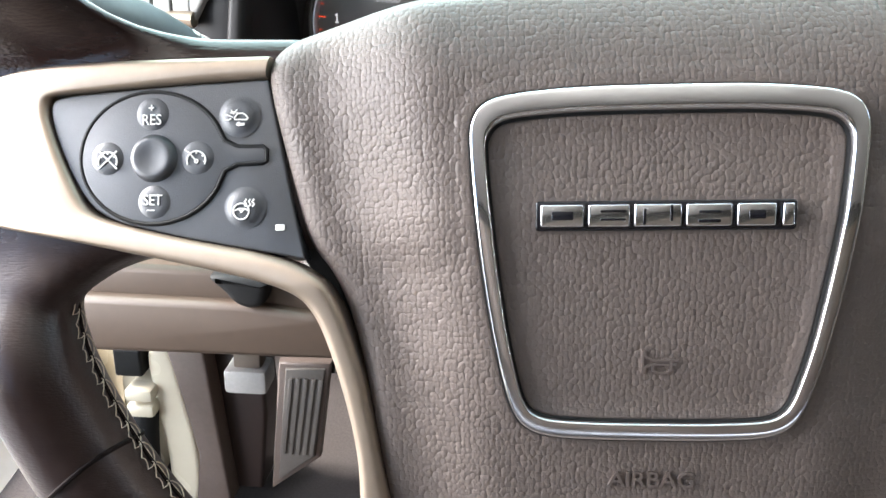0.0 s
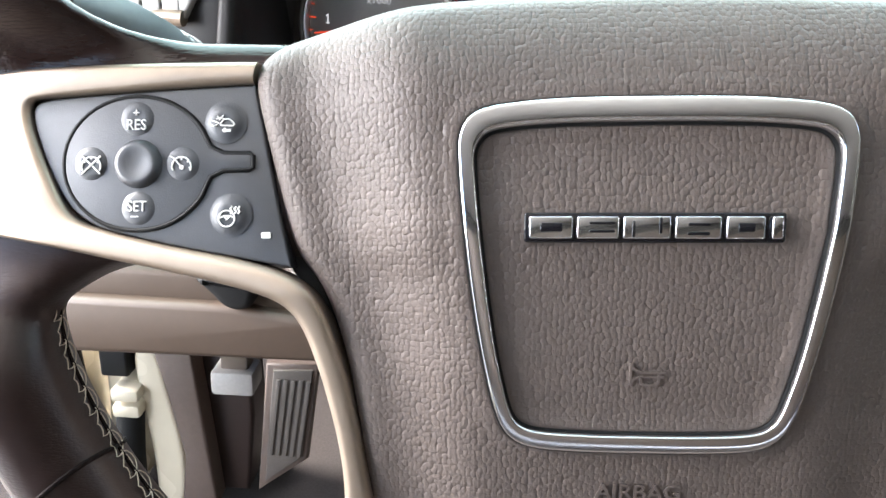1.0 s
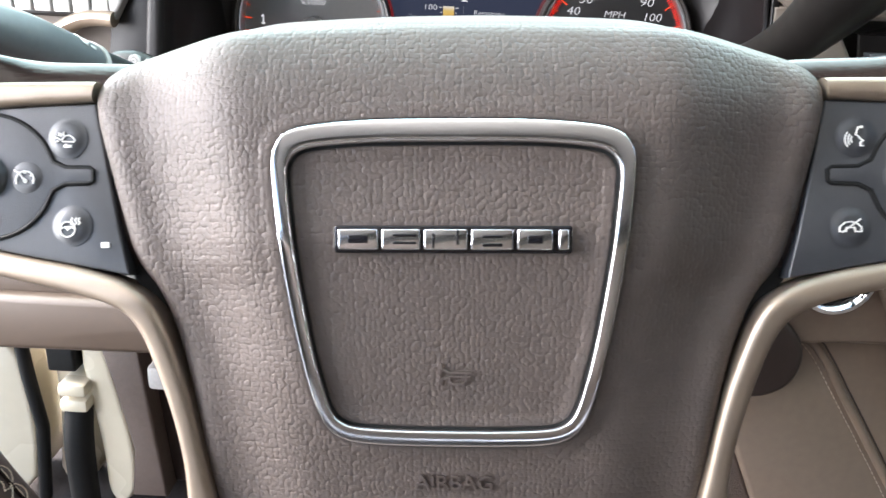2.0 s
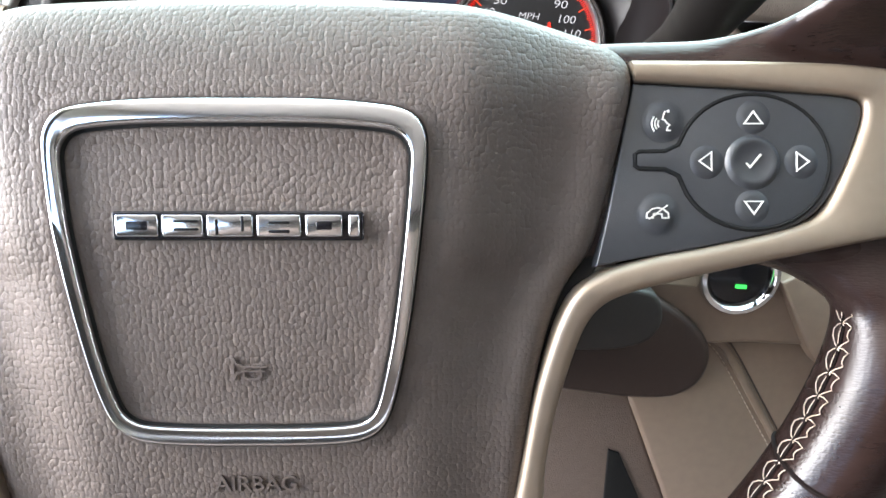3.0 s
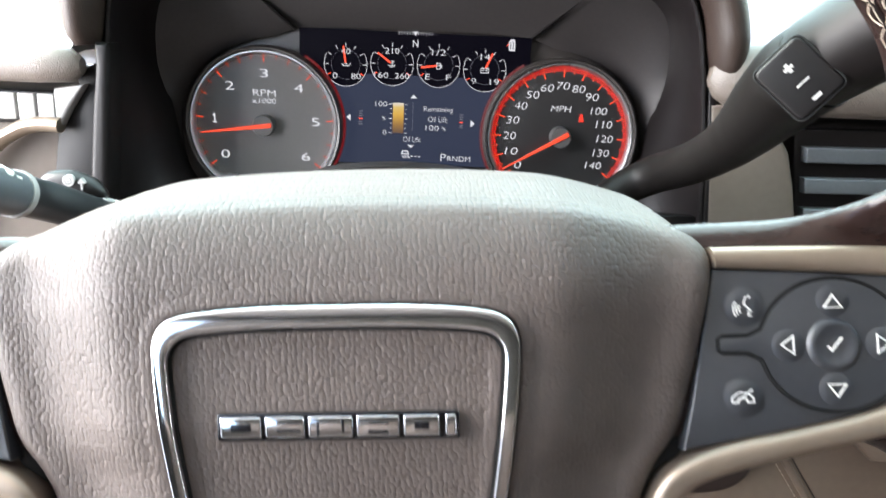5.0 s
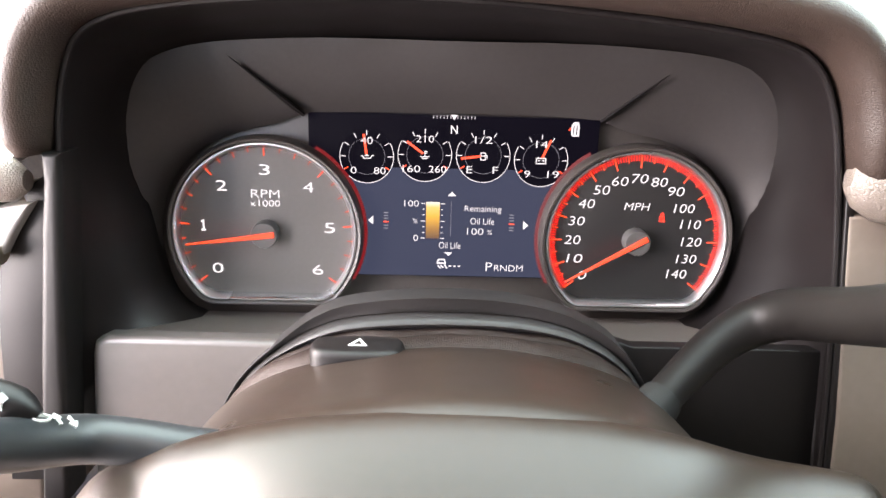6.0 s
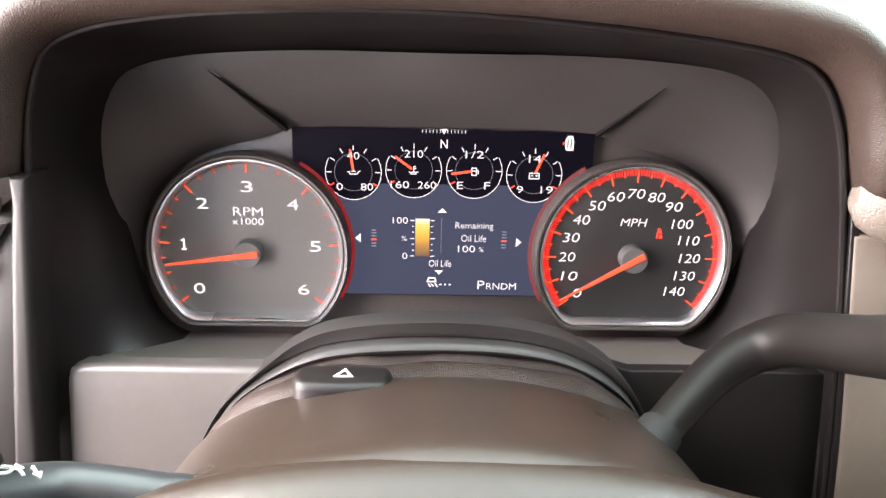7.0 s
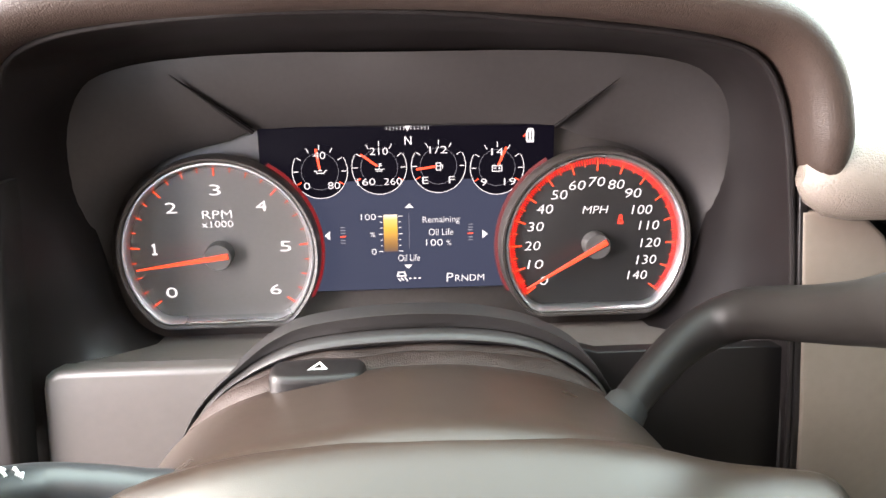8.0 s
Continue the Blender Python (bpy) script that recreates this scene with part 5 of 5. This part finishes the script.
for p, n, up in (((-154.4, 235.3, 1031.9), (0.53, 0.05, 0.85), 1), ((-150.9, 239.1, 1029.3), (0.61, 0.02, 0.79), -1)):
    arrow = part("stalk_mark", strokes([mm([(0, -2.6), (0, 2.6)]), mm([(-1.7, up * 0.6), (0, up * 2.8), (1.7, up * 0.6)])], 0.0010, -0.0005, 0.0012), ICON, indicator, "white arrow mark")
    arrow.matrix_local = on_face(p, n)
ring = part("stalk_mark", strokes([[(0.0036 * math.cos(a), 0.0021 * math.sin(a)) for a in [2 * math.pi * k / 20 for k in range(21)]]], 0.0008, -0.0005, 0.0012), ICON, indicator, "white oval mark")
ring.matrix_local = on_face((-158.5, 231.6, 1034.6), (0.40, 0.14, 0.91))

# knee bolster and lower dash
knee = thing("knee_bolster", "beige lower dash panel above the footwell", "dash panel", CAR)
part("upper_board", slab(mm([(-640, 905), (-150, 905), (-128, 880), (-128, 868), (-640, 868)]), 0.262, 0.10, 0.006), KNEE, knee)
part("lower_board", slab(mm([(-640, 886), (-190, 885), (-150, 880), (-120, 880), (-120, 848), (-300, 845), (-640, 843)]), 0.252, 0.10, 0.005), KNEE, knee)
part("column_cover", stalk_tube([(-140, 300, 905), (-100, 262, 890), (0, 250, 872), (100, 262, 886), (150, 290, 905)], [30, 40, 48, 42, 30], flat=0.9), BROWN, knee, "dark brown lower column cover")
# black wedge added for the shade of a recess by the column
part("recess_shade_wedge", slab(round_loop(mm([(-214, 908), (-170, 906), (-172, 896), (-174, 887), (-183, 884), (-193, 887), (-200, 896)]), 2), 0.246, 0.02, 0.005), RUBBER, knee, "black wedge drawn for a dark recess beside the column")
rknee = thing("console_panel", "beige console side panel with stitched seam and start button", "console", CAR)
part("upper_board", slab(mm([(205, 908), (225, 921), (262, 926), (292, 922), (312, 908), (420, 880), (420, 862), (292, 862), (246, 858), (222, 880), (205, 905)]), 0.296, 0.03, 0.005), CONSOLE, rknee, "taupe panel round the start button")
part("side_board", slab(mm([(222, 878), (246, 856), (276, 861), (425, 866), (460, 600), (330, 560), (253, 728), (213, 812)]), 0.306, 0.12, 0.004), CONSOLE, rknee, "smooth taupe console side")


def build_dashes(points, y, dash=0.0034, gap=0.0016):
    """A sewn line of short thread dashes."""
    line = round_loop([(x / 1000, z / 1000) for x, z in points], 2, closed=False)
    n = int(sum((b - a).length for a, b in zip(line[:-1], line[1:])) / (dash + gap))
    fine = interp_chain(line, 8 * n + 1)
    bm = bmesh.new()
    for k in range(n):
        t = tube([(p.x, y - h, p.y) for p, h in zip(fine[8 * k:8 * k + 6], (0, 0.0004, 0.0005, 0.0005, 0.0004, 0))], 0.00042, 5)
        me = bpy.data.meshes.new("dash")
        t.to_mesh(me)
        t.free()
        bm.from_mesh(me)
        bpy.data.meshes.remove(me)
    return bm


SEAM = [(273, 864), (284, 855), (294, 842), (312, 816), (331, 789), (372, 730), (410, 670)]
part("seam", tube([((x - 2.5) / 1000, 0.3066, (z - 1.5) / 1000) for x, z in SEAM], 0.0034, 10), CONSOLE, rknee, "soft raised seam in the panel")
part("seam_groove", tube([((x + 2.2) / 1000, 0.3062, (z + 1) / 1000) for x, z in SEAM], 0.0007, 6), BROWNDARK, rknee)
part("seam_thread", build_dashes([(x - 9, z - 4) for x, z in SEAM], 0.3060), THREAD, rknee, "tan thread line beside the seam")
part("side_cap", slab(mm([(302, 915), (318, 925), (360, 930), (430, 905), (430, 850), (345, 850), (330, 868)]), 0.285, 0.03, 0.003), CONSOLE, rknee, "pale taupe console edge panel")
part("dark_panel", slab(round_loop(mm([(60, 905), (180, 912), (228, 894), (258, 872), (268, 850), (260, 824), (232, 813), (166, 819), (60, 830)]), 2), 0.290, 0.06, 0.006), BROWNDARK, rknee, "dark brown curved knee panel")
part("column_end", slab(round_loop(mm([(60, 914), (198, 916), (212, 908), (216, 888), (204, 872), (170, 866), (60, 866)]), 2), 0.262, 0.03, 0.004), ARCHBLACK, rknee, "black plastic column end cover")
part("lower_brown", slab(mm([(100, 830), (214, 813), (254, 728), (312, 605), (100, 560)]), 0.312, 0.05, 0.004), BROWNSKIN, rknee, "brown lower trim")
part("slot", slab(mm([(208, 757), (217, 754), (246, 700), (212, 690)]), 0.3095, 0.01, 0.001), RUBBER, rknee, "black slot")
start = part("start_button", lathe([(0.029, 0.010), (0.029, -0.002), (0.0275, -0.0045), (0.0245, -0.005), (0.0225, -0.003), (0.0215, 0.0005)], 40, (0.274, 0.292, 0.9165)), CHROME, rknee, "chrome ringed start button")
part("button_face", lathe([(0.0216, 0.004), (0.0216, -0.0005), (0.019, -0.0018), (0.0003, -0.0022)], 36, (0.274, 0.292, 0.9165)), BLACKGLOSS, start)
part("lamp", box(0.2715, 0.2795, 0.2885, 0.2900, 0.9080, 0.9108, 0.0004), GREEN, start, "small lit green lamp")


# ---- footwell ----
floor = thing("footwell_floor", "dark carpeted footwell floor", "floor", Matrix.Identity(4), kind="structure")
part("carpet", box(-0.60, 1.2, -1.7, 0.95, 0.36, 0.40, 0.004), CARPET, floor)
firewall = thing("firewall", "dark carpeted footwell front wall", "wall", Matrix.Identity(4), kind="structure")
part("carpet", box(-0.60, 1.2, 0.78, 0.82, 0.40, 0.93, 0.004), CARPET, firewall)
kick = thing("kick_panel", "taupe footwell side panel", "trim panel", CAR)
part("board", slab(mm([(-358, 712), (-318, 712), (-310, 630), (-300, 520), (-340, 520), (-333, 582), (-347, 660)]), 0.502, 0.12, 0.004), BROWNSKIN, kick, "taupe side board")
# added dark sheet, stands in for the deep shade beside the pedal
part("footwell_shade_board", slab(mm([(-320, 712), (-266, 712), (-262, 620), (-272, 520), (-302, 520)]), 0.530, 0.05, 0.006), BROWNDARK, kick, "dark brown board added for footwell shade")
pillar = thing("door_pillar", "cream painted door hinge pillar with black rubber seals", "car body", CAR, kind="structure")
part("jamb", slab(round_loop(mm([(-384, 716), (-355, 716), (-347, 660), (-333, 582), (-338, 510), (-369, 505), (-369, 579), (-376, 638)]), 2), 0.505, 0.10, 0.006), WHITEPAINT, pillar)
part("jamb", slab(round_loop(mm([(-428, 716), (-380, 716), (-392, 640), (-396, 505), (-442, 505), (-428, 600)]), 1), 0.535, 0.08, 0.006), WHITEPAINT, pillar)
part("jamb", slab(round_loop(mm([(-520, 716), (-458, 716), (-446, 600), (-458, 505), (-520, 505)]), 1), 0.515, 0.08, 0.006), WHITEPAINT, pillar)
part("seal", tube([(x / 1000, 0.512, z / 1000) for x, z in ((-448, 716), (-444, 660), (-437, 600), (-446, 505))], 0.0072, 10), RUBBER, pillar, "black rubber door seal")
part("hinge_cover", slab(rrect(-414, -384, 680, 712, 3), 0.498, 0.04, 0.003), RUBBER, pillar, "black hinge cover")
for z in (0.655, 0.636):
    part("check_strap", box(-0.402, -0.372, 0.488, 0.54, z, z + 0.015, 0.004), WHITEPAINT, pillar, "white hinge bracket")
part("wire_boot", stalk_tube([(-388, 505, 640), (-390, 498, 600), (-391, 497, 560), (-392, 500, 500)], [14, 15.5, 15.5, 15]), RUBBER, pillar, "black rubber wire boot")
pedal = thing("brake_pedal", "ribbed rubber brake pedal with tan edge", "pedal", CAR)
part("plate", slab(mm([(-238, 706), (-182, 708), (-196, 590), (-252, 545)]), 0.50, 0.012, 0.004), BROWNSKIN, pedal, "tan rubber edge")
part("face", slab(mm([(-230, 700), (-188, 702), (-201, 594), (-243, 560)]), 0.497, 0.006, 0.002), PEDALRUBBER, pedal, "grey-brown pedal pad")
for k in range(5):
    part("rib", slab(mm([(-226 + k * 8, 690), (-221.5 + k * 8, 690), (-233 + k * 7.6, 596), (-237.5 + k * 7.6, 596)]), 0.4945, 0.004, 0.0012), PEDALRUBBER, pedal, "rubber rib")
part("arm", stalk_tube([(-190, 512, 690), (-184, 560, 760), (-180, 650, 840), (-178, 900, 860)], [9, 9, 9, 9]), HOODBLACK, pedal, "black pedal arm")
latch = thing("hood_release", "grey release handle under the dash", "handle", CAR)
part("block", box(-0.241, -0.205, 0.345, 0.375, 0.760, 0.782, 0.004), GREYPLASTIC, latch)
part("stem", box(-0.234, -0.211, 0.352, 0.372, 0.779, 0.862, 0.003), BEIGE, latch)

# ---- cabin ----
ground = thing("ground", "pale grey asphalt lot", "ground", Matrix.Identity(4), kind="structure")
part("asphalt", box(-400, 400, -400, 400, -0.3, 0.0, 0), ASPHALT, ground)
roof = thing("ceiling", "pale cloth headliner", "ceiling", Matrix.Identity(4), kind="structure")
part("headliner", box(-0.75, 1.25, -1.9, -0.10, 1.76, 1.82, 0.01), HEADLINER, roof)
# unseen walls, added and closed up to shape the light inside
back = thing("wall_rear", "unseen rear cabin wall, closed to cut light from behind", "wall", Matrix.Identity(4), kind="structure")
part("board", box(-0.75, 1.25, -1.92, -1.86, 0.40, 1.33, 0.01), BROWNSKIN, back)
part("window_header", box(-0.75, 1.25, -1.92, -1.86, 1.33, 1.76, 0.01), DARKTRIM, back)
side = thing("wall_right", "unseen passenger side wall, window narrowed to cut light", "wall", Matrix.Identity(4), kind="structure")
part("door_card", box(1.20, 1.25, -1.86, 0.95, 0.40, 1.50, 0.01), DARKTRIM, side)
part("window_header", box(1.20, 1.25, -1.86, 0.10, 1.64, 1.76, 0.01), HEADLINER, side)
# unseen board over the rear window, cuts light from the right
part("rear_window_blank", box(1.20, 1.25, -1.86, -0.35, 1.42, 1.64, 0.01), DARKTRIM, side)
part("front_pillar", tube([(1.20, 0.95, 1.12), (1.16, 0.55, 1.45), (1.14, 0.0, 1.76)], 0.04, 10), HEADLINER, side)
lside = thing("wall_left", "unseen driver side body with open doorway, shaped to limit light", "wall", Matrix.Identity(4), kind="structure")
part("sill", box(-0.75, -0.66, -1.86, 0.95, 0.30, 0.46, 0.02), WHITEPAINT, lside)
part("middle_pillar", box(-0.75, -0.68, -0.92, -0.74, 0.46, 1.76, 0.02), DARKTRIM, lside)
# unseen rail, set low to hold back direct sun
part("roof_rail", box(-0.75, -0.69, -1.86, 0.0, 1.64, 1.77, 0.02), HEADLINER, lside)
part("rear_door_card", box(-0.75, -0.70, -1.86, -0.92, 0.46, 1.28, 0.01), DARKTRIM, lside)
part("front_pillar", tube([(-0.70, 0.95, 1.12), (-0.66, 0.55, 1.45), (-0.64, 0.0, 1.76)], 0.04, 10), HEADLINER, lside)
screen_glass = thing("windscreen", "faintly green tinted windscreen", "window", Matrix.Identity(4), kind="structure")
pane = bmesh.new()
bridge(pane, [[(x, y, z + dz) for x, y, z in ((-0.68, 0.96, 1.10), (1.18, 0.96, 1.10), (1.16, -0.10, 1.772), (-0.66, -0.10, 1.772))] for dz in (0.0, 0.005)], cap_first=True, cap_last=True)
part("pane", pane, WINDSCREEN, screen_glass)
